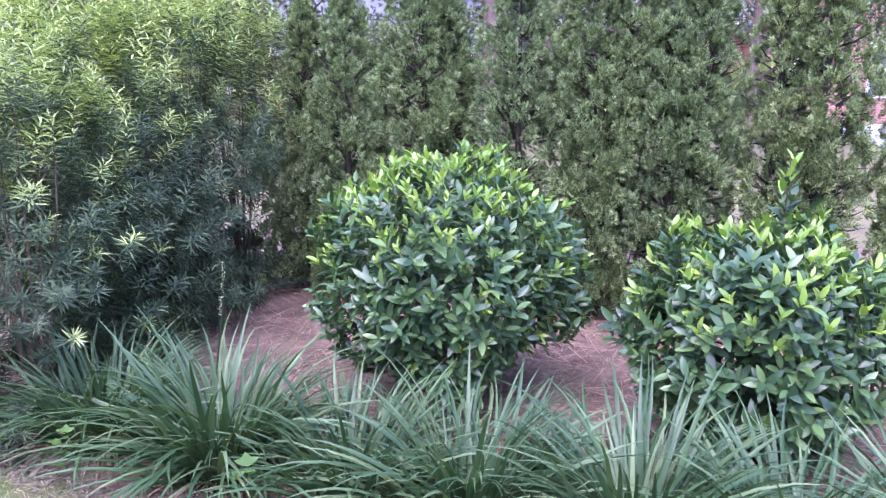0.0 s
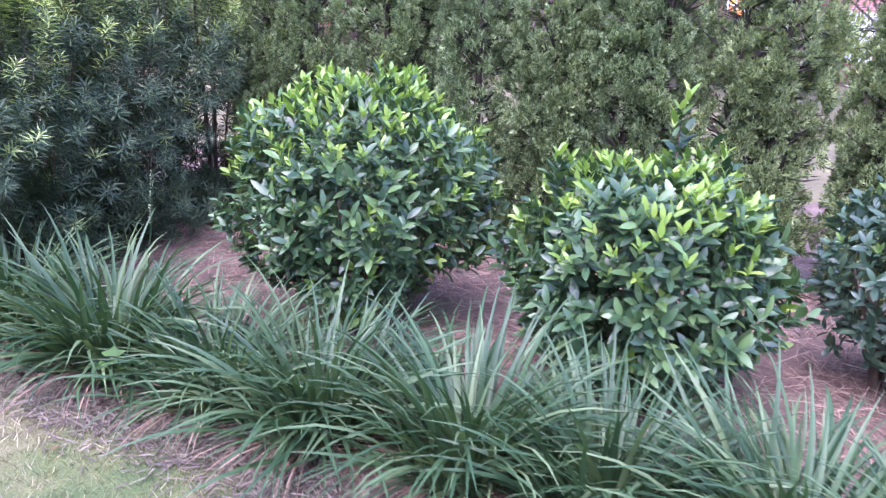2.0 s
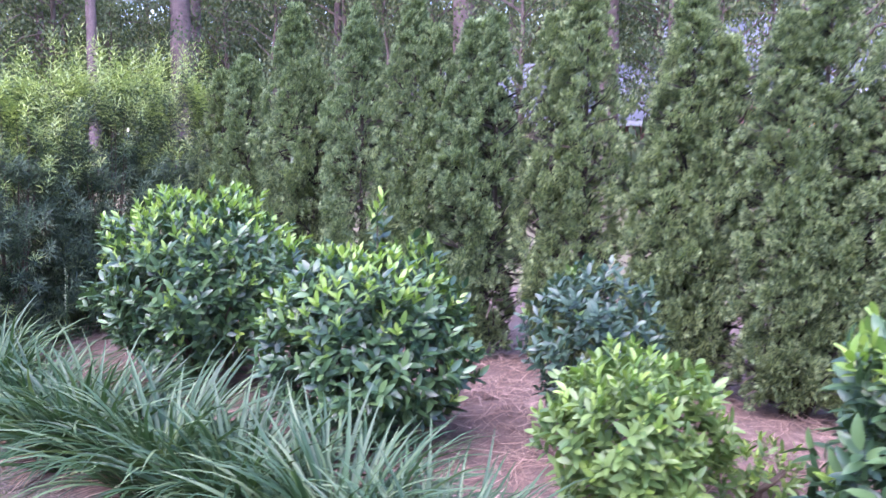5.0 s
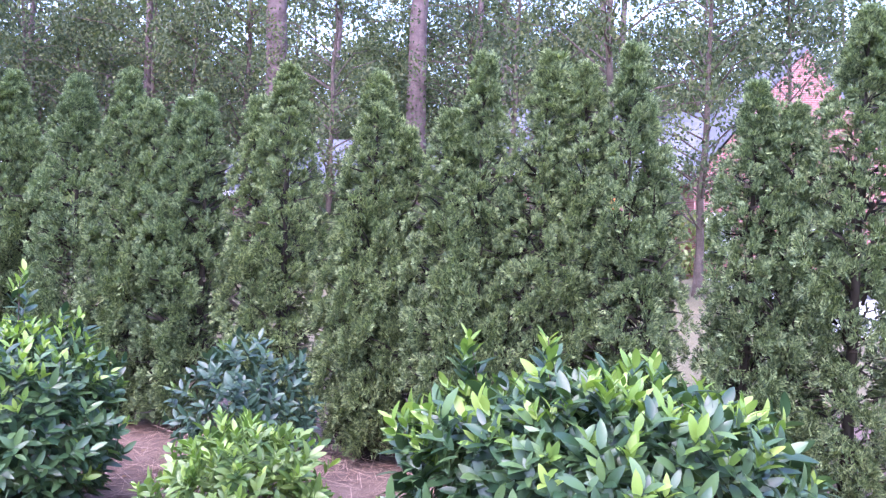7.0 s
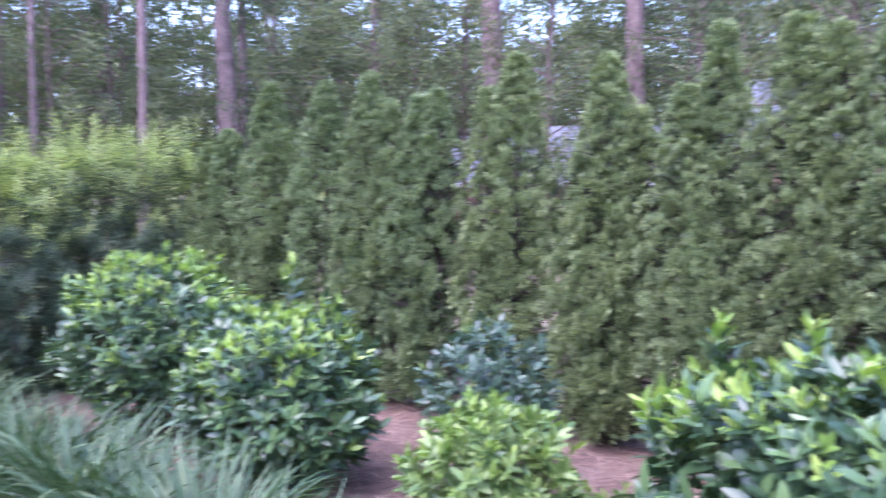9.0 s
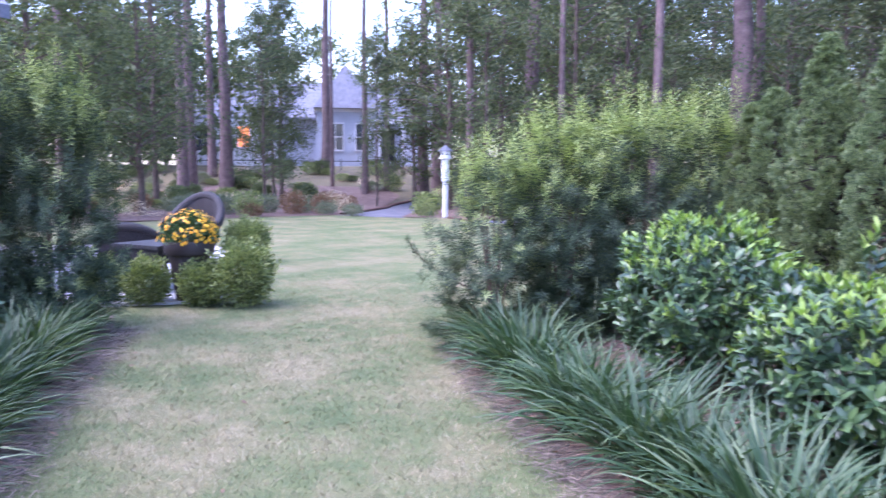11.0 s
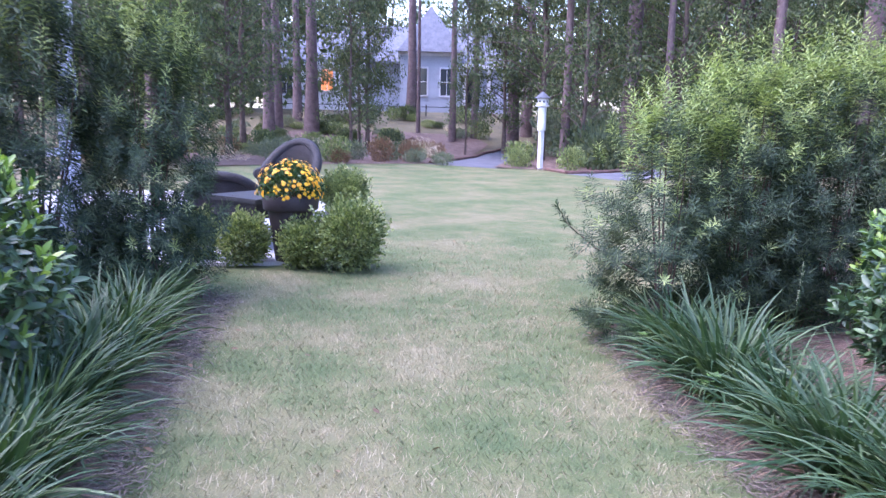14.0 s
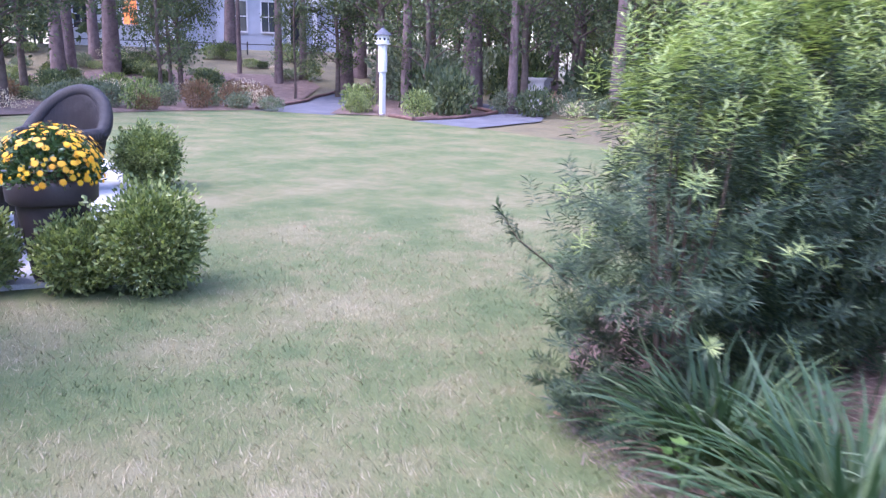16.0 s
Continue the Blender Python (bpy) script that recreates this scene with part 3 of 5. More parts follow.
broadleaf_shrub("small_shrub", 2.63, 2.55, 0.36, 0.34, 0.06, 0.73, 430, 0.078, "small yellow-green leafy shrub in pine straw", "shrub", 0.5, mats=("lime_leaf", "camellia_new"), seed=13, singles=80)
broadleaf_shrub("ground_shrub", 3.12, 2.85, 0.24, 0.22, 0.02, 0.30, 70, 0.06, "low pale yellow-green weed-like shrub", "shrub", 1.0, mats=("lime_leaf", "camellia_new"), seed=15, singles=0)
broadleaf_shrub("camellia_shrub", -2.4, -0.95, 0.72, 0.6, 0.1, 1.34, 850, 0.10, "rounded camellia in shade with pale young tips", "shrub", 0.55, seed=17, singles=200)
broadleaf_shrub("camellia_shrub", -0.75, -1.42, 0.56, 0.5, 0.1, 1.06, 600, 0.10, "camellia with a few upright young shoots", "shrub", 0.35, sprouts=((0.15, 0.35, 1.12),), seed=19, singles=160)


# ---- arborvitae row ----
def arborvitae_foliage(k, leaders):
    """Cupped fans of scaly twigs in rounded lobes, dark gaps between them, round one to three leaders."""
    cc, cd, cr = [], [], []
    for ox, h, r in leaders:
        m = int(560 * h * r / 0.85)
        u = (np.arange(m) + rng.uniform(0, 1, m)) / m
        u = 1 - (1 - u) ** 1.05
        z = 0.08 + u * (h - 0.16)
        a = np.arange(m) * 2.39996 + rng.normal(0, 0.4, m)
        swell = np.array([noise.noise(Vector((math.cos(b) * 1.5 + k * 5 + ox * 9, math.sin(b) * 1.5, zz * 2.6))) for b, zz in zip(a, z)])
        rad = 0.80 * r * np.where(rng.random(m) < 0.2, 0.5, 1.0) * np.minimum(np.minimum(1.0, 0.78 + 0.9 * u), (1.02 - u) ** 0.7 * 1.75) * (rng.uniform(0.72, 1.0, m) + 0.5 * swell)
        ax, ay = ox * 0.954 * np.minimum(1, 0.35 + u), -ox * 0.3 * np.minimum(1, 0.35 + u)
        pocket = np.array([noise.noise(Vector((math.cos(b) * 2.2 + k * 3, math.sin(b) * 2.2 + 7 + ox * 5, zz * 3.4))) for b, zz in zip(a, z)])
        full = (pocket > -0.36) | (u > 0.88)
        u, z, a, rad, m = u[full], z[full], a[full], rad[full], int(full.sum())
        ax, ay = ax[full], ay[full]
        cc.append(np.stack([ax + rad * np.cos(a), ay + rad * np.sin(a), z], 1))
        cd.append(unit(np.stack([np.cos(a), np.sin(a), 0.30 + 1.5 * u ** 3], 1) + rng.normal(0, 0.15, (m, 3))))
        cr.append(rng.uniform(0.035, 0.085, m) * np.clip(1.6 - 1.1 * u, 0.55, 1.1))
    cc, cd, cr = np.vstack(cc), np.vstack(cd), np.concatenate(cr)
    per = 25
    d, R = np.repeat(cd, per, 0), np.repeat(cr, per)
    away = unit(rng.normal(size=d.shape))
    al = unit(d + away * 0.85 + np.array([0, 0, 0.25]))
    pl = np.repeat(cc, per, 0) + al * (R * rng.uniform(0.25, 0.85, len(R)))[:, None] * np.array([1, 1, 1.5])
    nrm = unit(np.cross(al, np.array([0, 0, 1.0])) * rng.choice([-1, 1], (len(al), 1)) + rng.normal(0, 0.55, al.shape))
    size = rng.uniform(0.030, 0.052, len(pl)) * np.clip(R / 0.08, 0.75, 1.2)
    deep = cc.copy()
    deep[:, :2] *= rng.uniform(0.35, 0.75, (len(deep), 1))
    al2 = unit(cd + rng.normal(0, 0.5, deep.shape))
    me = joined("arborvitae_foliage", SPRAY, frames_of(np.vstack([al, al2]), np.vstack([nrm, unit(rng.normal(size=al2.shape))]), np.concatenate([size, rng.uniform(0.06, 0.09, len(al2))])), np.vstack([pl, deep]))
    # inner twigs; their dark colour deepens the shade between the lobes
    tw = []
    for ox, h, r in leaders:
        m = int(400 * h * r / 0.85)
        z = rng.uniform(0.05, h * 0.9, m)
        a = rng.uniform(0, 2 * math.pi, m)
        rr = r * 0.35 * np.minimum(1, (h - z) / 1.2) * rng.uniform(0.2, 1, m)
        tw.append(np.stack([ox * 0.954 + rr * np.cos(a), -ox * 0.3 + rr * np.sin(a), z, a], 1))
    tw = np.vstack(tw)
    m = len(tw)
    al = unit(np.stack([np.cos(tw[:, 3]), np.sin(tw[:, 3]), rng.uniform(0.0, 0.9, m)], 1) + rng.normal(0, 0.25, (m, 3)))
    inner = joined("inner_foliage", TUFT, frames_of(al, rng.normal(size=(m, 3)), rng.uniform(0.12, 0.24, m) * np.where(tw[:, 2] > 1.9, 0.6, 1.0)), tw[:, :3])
    return me, inner


# where each tree stands, and its leaders: offset along the row, height, radius
ROW = [(-1.0, 5.72, [(0, 2.2, 0.36)]), (-0.68, 5.57, [(0, 2.3, 0.36)]), (-0.15, 5.42, [(0, 2.68, 0.37), (0.2, 2.25, 0.25)]), (0.5, 5.19, [(0, 2.62, 0.38)]), (0.97, 5.04, [(0, 2.64, 0.36), (0.22, 2.42, 0.24)]),
       (1.43, 4.89, [(0, 2.42, 0.34), (0.2, 2.46, 0.27)]), (2.2, 4.66, [(0.05, 2.64, 0.35), (-0.19, 2.42, 0.27)]), (2.88, 4.43, [(0, 2.56, 0.34), (0.22, 2.2, 0.27), (-0.12, 1.9, 0.28)]),
       (3.5, 4.1, [(0.06, 2.62, 0.30), (-0.14, 2.3, 0.33), (0.26, 1.85, 0.26)]), (4.05, 3.96, [(-0.13, 2.62, 0.29), (0.1, 2.54, 0.32)]), (4.43, 3.82, [(-0.05, 2.64, 0.31), (0.10, 2.05, 0.22)]),
       (5.03, 3.70, [(0.0, 2.44, 0.28), (0.2, 2.3, 0.30)]), (5.5, 3.5, [(0, 2.78, 0.36)]), (6.05, 3.38, [(0, 2.55, 0.36)]), (6.6, 3.15, [(0, 2.6, 0.36)])]
for i, (x, y, leaders) in enumerate(ROW):
    t = thing("arborvitae_tree", Matrix.Translation((x, y, -0.01)), "tall narrow arborvitae in a screening row, brown inner twigs coloured dark as if shaded", "conifer", "arborvitae screen")
    f, tw = arborvitae_foliage(i, leaders)
    link("foliage", f, M["thuja"], t)["kind"] = "stuff"
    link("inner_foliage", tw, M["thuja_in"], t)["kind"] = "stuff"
    for ox, h, r in leaders:
        bm = bmesh.new()
        tube(bm, [(ox * 0.2, 0, -0.02), (ox * 0.9, -ox * 0.3, h * 0.35), (ox * 0.95, -ox * 0.3, h * 0.7), (ox * 0.95, -ox * 0.3, h * 0.94)], [0.036, 0.026, 0.012, 0.004], 9)
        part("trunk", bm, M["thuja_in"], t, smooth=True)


# ---- podocarpus hedges ----
def podo_variant(k, height, n, pale):
    """Upright shoots, each ringed by narrow leaves; the top ones long, young and pale."""
    d = sphere_points(n)
    u = rng.uniform(0.02, 1.0, n) ** 1.12
    r = 0.62 * np.minimum(1, np.minimum(0.78 + 0.9 * u, (1.08 - u) ** 0.5 * 1.45)) * rng.uniform(0.4, 1.1, n) * lumps(d, 2.4, 0.34, k)
    a = np.arctan2(d[:, 1], d[:, 0])
    tip = np.stack([r * np.cos(a), r * np.sin(a), u * height * 0.97], 1)
    clump = np.array([noise.noise(Vector((math.cos(b) * 1.3 + 4 * k, math.sin(b) * 1.3, 2.2 * v))) for b, v in zip(a, u)])
    keep = (clump + rng.normal(0, 0.12, n) > -0.3) | (u > 0.8) | (u < 0.14)
    tip, u, a, n = tip[keep], u[keep], a[keep], int(keep.sum())
    tall = (u > 0.72) & (rng.random(n) < 0.45)
    tip[:, 2] += np.where(tall, rng.uniform(0.03, 0.30, n), 0)
    side_on = 0.95 - 0.75 * u
    sh = unit(np.stack([np.cos(a) * side_on, np.sin(a) * side_on, 0.25 + 1.1 * u], 1) + rng.normal(0, 0.2, (n, 3)))
    ln = rng.uniform(0.09, 0.17, n) * (0.8 + 0.5 * u) * np.where(tall, 2.1, 1.0)
    young = rng.random(n) < np.clip((u - 0.5) * 1.7 + 0.3 * tall, 0.06, 0.85) * pale
    per = 32
    w = np.tile(np.linspace(0, 1, per), n)
    base = np.repeat(tip, per, 0) + np.repeat(sh * ln[:, None], per, 0) * (w - 0.5)[:, None]
    S = np.repeat(sh, per, 0)
    side = np.repeat(unit(np.cross(sh, rng.normal(size=sh.shape))), per, 0)
    oth = np.cross(S, side)
    ph = np.tile(np.arange(per) * 2.399, n)
    out = side * np.cos(ph)[:, None] + oth * np.sin(ph)[:, None]
    al = unit(out + S * (0.12 + 1.0 * w ** 3)[:, None] + rng.normal(0, 0.1, out.shape))
    mat = (np.repeat(young, per) & (w > rng.uniform(-0.1, 0.45, len(w)) + np.repeat(0.5 - 0.5 * u, per))).astype(int)
    me = joined("podocarpus_foliage", NEEDLE, frames_of(al, S, rng.uniform(0.065, 0.105, len(w)) * (1.0 - 0.3 * w)), base, mat)
    me.materials.append(M["podo"])
    me.materials.append(M["podo_new"])
    bms = []
    g = random.Random(k)
    for i in range(9):
        b = g.uniform(0, 6.28)
        e = g.uniform(0.08, 0.34)
        bm = bmesh.new()
        q = Vector((math.cos(b), math.sin(b), 0))
        tube(bm, [q * 0.04 + Vector((0, 0, -0.03)), q * e * 0.5 + Vector((0, 0, height * 0.3)), q * e + Vector((0, 0, height * 0.62)), q * e * 1.15 + Vector((0, 0, height * 0.9))], [0.010, 0.008, 0.005, 0.002])
        m2 = bpy.data.meshes.new("stem")
        bm.to_mesh(m2)
        bm.free()
        m2.materials.append(M["twig"])
        bms.append(m2)
    return me, bms


PODO = [podo_variant(k, 2.1, 820, 1.05) for k in range(3)] + [podo_variant(k + 3, 2.1, 1200, 0.5) for k in range(3)]


def podocarpus(x, y, s, h, k, label, group):
    t = thing("podocarpus_shrub", Matrix.Translation((x, y, 0)) @ Matrix.Rotation(k * 1.9, 4, "Z") @ Matrix.Diagonal((s, s, h / 2.1, 1)), label, "shrub", group)
    me, st = PODO[k % 3 + (3 if k >= 7 else 0)]
    link("foliage", me, [M["podo"], M["podo_new"]], t)["kind"] = "stuff"
    for b in st:
        link("stem", b, M["twig"], t)
    return t


for k, (x, y, s, h) in enumerate([(-1.9, 3.42, 0.9, 1.66), (-1.95, 4.25, 1.0, 1.96), (-1.75, 5.05, 1.0, 2.1), (-1.55, 5.85, 0.95, 2.1), (-2.6, 5.3, 0.9, 1.85)]):
    podocarpus(x, y, s, h, k, "dark green podocarpus with pale yellow-green young tips", "podocarpus hedge")


def stray_branch(shrub, points):
    """A thin branch that leans out of a shrub, ringed with narrow leaves."""
    inv = shrub.matrix_basis.inverted()
    pts = [inv @ Vector(p) for p in points]
    bm = bmesh.new()
    tube(bm, pts, [0.008 - 0.0025 * i for i in range(len(pts))], 6)
    br = part("branch", bm, M["twig"], shrub)
    n = 150
    w = rng.uniform(0.25, 1, n) * (len(pts) - 1)
    i = np.minimum(w.astype(int), len(pts) - 2)
    P = np.array([list(p) for p in pts])
    place = P[i] + (P[i + 1] - P[i]) * (w - i)[:, None]
    S = unit(P[i + 1] - P[i])
    out = unit(rng.normal(size=(n, 3)))
    link("foliage", joined("branch_foliage", NEEDLE, frames_of(unit(out + S * 0.6), S, rng.uniform(0.05, 0.085, n)), place), M["podo"], br)["kind"] = "stuff"


first = [o for o in bpy.data.objects if o.name == "podocarpus_shrub"][0]
stray_branch(first, [(-2.0, 3.35, 0.45), (-2.3, 3.12, 0.62), (-2.45, 2.98, 0.78), (-2.52, 2.92, 0.92)])
stray_branch(first, [(-2.0, 3.25, 0.1), (-2.15, 3.0, 0.16), (-2.25, 2.9, 0.2)])
stray_branch(first, [(-1.85, 3.2, 0.12), (-1.9, 3.0, 0.2), (-1.95, 2.92, 0.22)])
for k, (x, y, s, h) in enumerate([(-4.75, 0.45, 0.95, 2.3), (-4.75, -0.35, 1.05, 2.55), (-4.6, -1.2, 1.05, 2.4), (-4.3, -2.05, 1.05, 2.4), (-3.5, -2.2, 1.0, 2.6), (-2.6, -2.5, 1.0, 2.6), (-1.6, -2.7, 1.0, 2.5)]):
    podocarpus(x, y, s, h, k + 7, "tall dark shaded podocarpus hiding a porch", "shaded podocarpus hedge")


# ---- clipped box balls, pot of flowers, wicker seats on the patio ----
def box_ball(x, y, r, h, seed, label):
    t = thing("boxwood_ball", pose(x, y, 0), label, "shrub", "boxwood by the patio")
    stems(t, 5, h * 0.5, r * 0.5, 0.01, M["twig"], seed)
    n = int(13000 * (r / 0.33) ** 2)
    d = sphere_points(n)
    pl = d * np.array([r, r, h / 2]) * (rng.uniform(0.55, 1.05, n) ** 0.8 * lumps(d, 2.2, 0.4, seed) * lumps(d, 7.0, 0.55, seed + 9))[:, None] + np.array([0, 0, h / 2 + 0.02])
    al = unit(d + np.array([0, 0, 0.5]) + rng.normal(0, 0.5, d.shape))
    link("foliage", joined("boxwood_foliage", DIAMOND, frames_of(al, rng.normal(size=d.shape), rng.uniform(0.026, 0.048, n)), pl), M["box"], t)["kind"] = "stuff"


for x, y, r, h, s in [(-5.12, 2.42, 0.30, 0.66, 1), (-5.40, 2.06, 0.25, 0.46, 2), (-5.78, 1.55, 0.23, 0.50, 3), (-9.2, 4.1, 0.34, 0.64, 4), (-6.2, 1.15, 0.24, 0.5, 5)]:
    box_ball(x, y, r, h, s, "clipped light green boxwood ball at the patio's edge" if r > 0.3 else "small light green boxwood at the patio's edge")


def flower_pot(x, y):
    t = thing("flower_pot", pose(x, y, 0.036), "tall dark brown tapered pot with a thick rim", "plant pot")
    part("body", lathe([(0.16, 0.0), (0.165, 0.02), (0.235, 0.54), (0.235, 0.55), (0.2, 0.55), (0.19, 0.5)], 32), M["pot"], t, smooth=True)
    part("rim", lathe([(0.225, 0.52), (0.268, 0.525), (0.282, 0.54), (0.29, 0.66), (0.28, 0.68), (0.25, 0.68), (0.24, 0.66), (0.235, 0.56)], 32), M["pot"], t, smooth=True)
    part("soil", lathe([(0.236, 0.60), (0.236, 0.63)], 20), M["soil"], t)
    f = thing("chrysanthemum_plant", pose(x, y, 0.036 + 0.63), "mounded chrysanthemum covered in bright yellow flowers", "flowers")
    stems(f, 6, 0.25, 0.15, 0.006, M["twig"], 3)
    n = 2600
    d = sphere_points(n)
    d[:, 2] = np.abs(d[:, 2])
    pl = d * np.array([0.34, 0.34, 0.36]) * rng.uniform(0.55, 0.97, (n, 1)) + np.array([0, 0, 0.03])
    link("foliage", joined("chrysanthemum_foliage", DIAMOND, frames_of(unit(d + rng.normal(0, 0.5, d.shape)), rng.normal(size=d.shape), rng.uniform(0.03, 0.055, n)), pl), M["camellia"], f)["kind"] = "stuff"
    v, fa = [(0, 0, 0.012)], []
    for i in range(14):
        a, b = i * 2 * math.pi / 14, (i + 0.5) * 2 * math.pi / 14
        v += [(0.6 * math.cos(a), 0.6 * math.sin(a), 0.06), (math.cos(b), math.sin(b), -0.05)]
    for i in range(14):
        p, q, r = 1 + 2 * i, 2 + 2 * i, 1 + (2 * i + 2) % 28
        fa += [(0, p, r), (p, q, r)]
    me = single_mesh("flower", (np.array(v), np.array(fa)), M["petal_one"])
    heads = [unit(rng.normal(size=3)) for i in range(45)]
    for i in range(290):
        dd = unit(heads[i % 45] + rng.normal(0, 0.24, 3))
        dd[2] = abs(dd[2]) ** 0.8
        ob = new("flower", me)
        ob.parent = f
        nrm = Vector(dd * np.array([1, 1, 1.1])).normalized()
        ob.matrix_basis = Matrix.LocRotScale(Vector(dd * np.array([0.35, 0.35, 0.37]) * rng.uniform(0.88, 1.06)) + Vector((0, 0, 0.03)), nrm.to_track_quat("Z", "Y"), [rng.uniform(0.014, 0.030)] * 3)


flower_pot(-5.72, 2.02)


def wicker_chair(m, label):
    """A barrel armchair: woven shell with a thick rolled rim that sinks towards the arms."""
    t = thing("wicker_armchair", m, label, "chair", "wicker seats on the patio")
    bm, rim, n = bmesh.new(), [], 28
    rings = []
    for i in range(n + 1):
        a = radians(-50 + 280 * i / n)
        top = 0.58 + 0.42 * max(0.0, math.sin(a)) ** 1.3
        lean = 0.10 * (top - 0.5)
        c, s = math.cos(a), math.sin(a)
        prof = [(0.33, 0.34), (0.34 + lean, top - 0.06), (0.37 + lean, top), (0.43 + lean, top), (0.44 + lean, top - 0.06), (0.40, 0.36), (0.30, 0.1)]
        rings.append([bm.verts.new((r * c, r * s, z)) for r, z in prof])
        rim.append(Vector(((0.42 + lean) * c, (0.42 + lean) * s, top)))
    for lo, hi in zip(rings, rings[1:]):
        for j in range(len(lo)):
            bm.faces.new((lo[j], hi[j], hi[(j + 1) % len(lo)], lo[(j + 1) % len(lo)]))
    bm.faces.new(rings[0])
    bm.faces.new(rings[-1][::-1])
    part("backrest", bm, M["wicker"], t, smooth=True)
    part("rolled_rim", tube(bmesh.new(), rim, [0.075] * len(rim), 10), M["wicker"], t, smooth=True)
    part("seat", lathe([(0.24, 0.12), (0.30, 0.14), (0.345, 0.33), (0.33, 0.36)], 28), M["wicker"], t, smooth=True)
    part("cushion", lathe([(0.28, 0.362), (0.325, 0.38), (0.335, 0.42), (0.30, 0.46), (0.1, 0.475)], 28), M["pot"], t, "dark seat cushion", smooth=True)
    for a in (45, 135, 225, 315):
        bm = lathe([(0.022, 0.0), (0.026, 0.14)], 10)
        ob = part("leg", bm, M["metal"], t)
        ob.matrix_basis = pose(0.2 * math.cos(radians(a)), 0.2 * math.sin(radians(a)), 0)
    return t


wicker_chair(Matrix.Translation((-9.3, 3.22, 0.036)) @ Matrix.Rotation(radians(42), 4, "Z") @ Matrix.Diagonal((1.0, 1.0, 1.06, 1)), "dark brown wicker armchair with a curved rolled back")
wicker_chair(Matrix.Translation((-8.0, 1.95, 0.036)) @ Matrix.Rotation(radians(248), 4, "Z") @ Matrix.Diagonal((1.0, 1.0, 0.74, 1)), "low dark brown wicker armchair with its back to the lawn")


def side_table(m):
    t = thing("patio_table", m, "low dark table with a grey top on the patio", "table")
    part("tabletop", block(bmesh.new(), -0.42, -0.42, 0.53, 0.42, 0.42, 0.58, 0.01), M["metal"], t)
    part("apron", block(bmesh.new(), -0.38, -0.38, 0.36, 0.38, 0.38, 0.53, 0.005), M["wicker"], t)
    for sx in (-1, 1):
        for sy in (-1, 1):
            part("leg", block(bmesh.new(), sx * 0.36 - 0.025, sy * 0.36 - 0.025, 0, sx * 0.36 + 0.025, sy * 0.36 + 0.025, 0.36, 0.004), M["metal"], t)


side_table(pose(-6.75, 2.0, 0.036, 0, 0, 25))


# ---- birdhouse on its post, stone planter ----
def birdhouse(x, y):
    t = thing("birdhouse_post", pose(x, y, 0), "white post carrying a small round birdhouse with a grey roof", "birdhouse")
    part("post", block(bmesh.new(), -0.07, -0.07, -0.05, 0.07, 0.07, 1.35, 0.012), M["post"], t)
    part("sleeve", lathe([(0.125, 1.2), (0.13, 1.22), (0.13, 1.92), (0.12, 1.95)], 20), M["post"], t, smooth=True)
    part("shelf", lathe([(0.16, 1.95), (0.22, 1.97), (0.22, 2.0), (0.16, 2.01)], 20), M["post"], t)
    h = part("house", lathe([(0.17, 2.01), (0.175, 2.02), (0.175, 2.2), (0.17, 2.21)], 8), M["post"], t)
    # flat dark discs in place of the shade inside the holes
    for k in range(8):
        ob = part("entrance_hole", lathe([(0.035, 0.0), (0.035, 0.006)], 12), M["dark"], h)
        a = radians(22.5 + 45 * k)
        ob.matrix_basis = Matrix.Translation((0.163 * math.cos(a), 0.163 * math.sin(a), 2.11)) @ Vector((math.cos(a), math.sin(a), 0)).to_track_quat("Z", "Y").to_matrix().to_4x4()
    part("roof", lathe([(0.25, 2.21), (0.25, 2.225), (0.13, 2.33), (0.02, 2.42)], 8), M["slate"], t)
    part("finial", lathe([(0.012, 2.42), (0.02, 2.45), (0.004, 2.5)], 8), M["metal"], t)


birdhouse(-17.9, 14.55)


def stone_planter(x, y):
    t = thing("stone_planter", pose(x, y, 0, 0, 0, 20), "square pale stone planter on a plinth", "planter")
    part("plinth", block(bmesh.new(), -0.42, -0.42, -0.02, 0.42, 0.42, 0.12, 0.02), M["terracotta"], t)
    part("body", block(bmesh.new(), -0.36, -0.36, 0.12, 0.36, 0.36, 0.98, 0.02), M["terracotta"], t)
    part("rim", block(bmesh.new(), -0.43, -0.43, 0.98, 0.43, 0.43, 1.08, 0.02), M["terracotta"], t)
    p = thing("planter_grass", pose(x, y, 1.08), "yellowish tufted plant in the planter", "plant")
    m = 160
    a = rng.uniform(0, 6.28, m)
    out = np.stack([np.cos(a), np.sin(a), np.zeros(m)], 1)
    link("foliage", joined("planter_foliage", BLADES[1], frames_of(out, np.tile([0, 0, 1.0], (m, 1)), rng.uniform(0.2, 0.4, m)), out * 0.15), M["lime_leaf"], p)["kind"] = "stuff"


stone_planter(-18.6, 22.2)


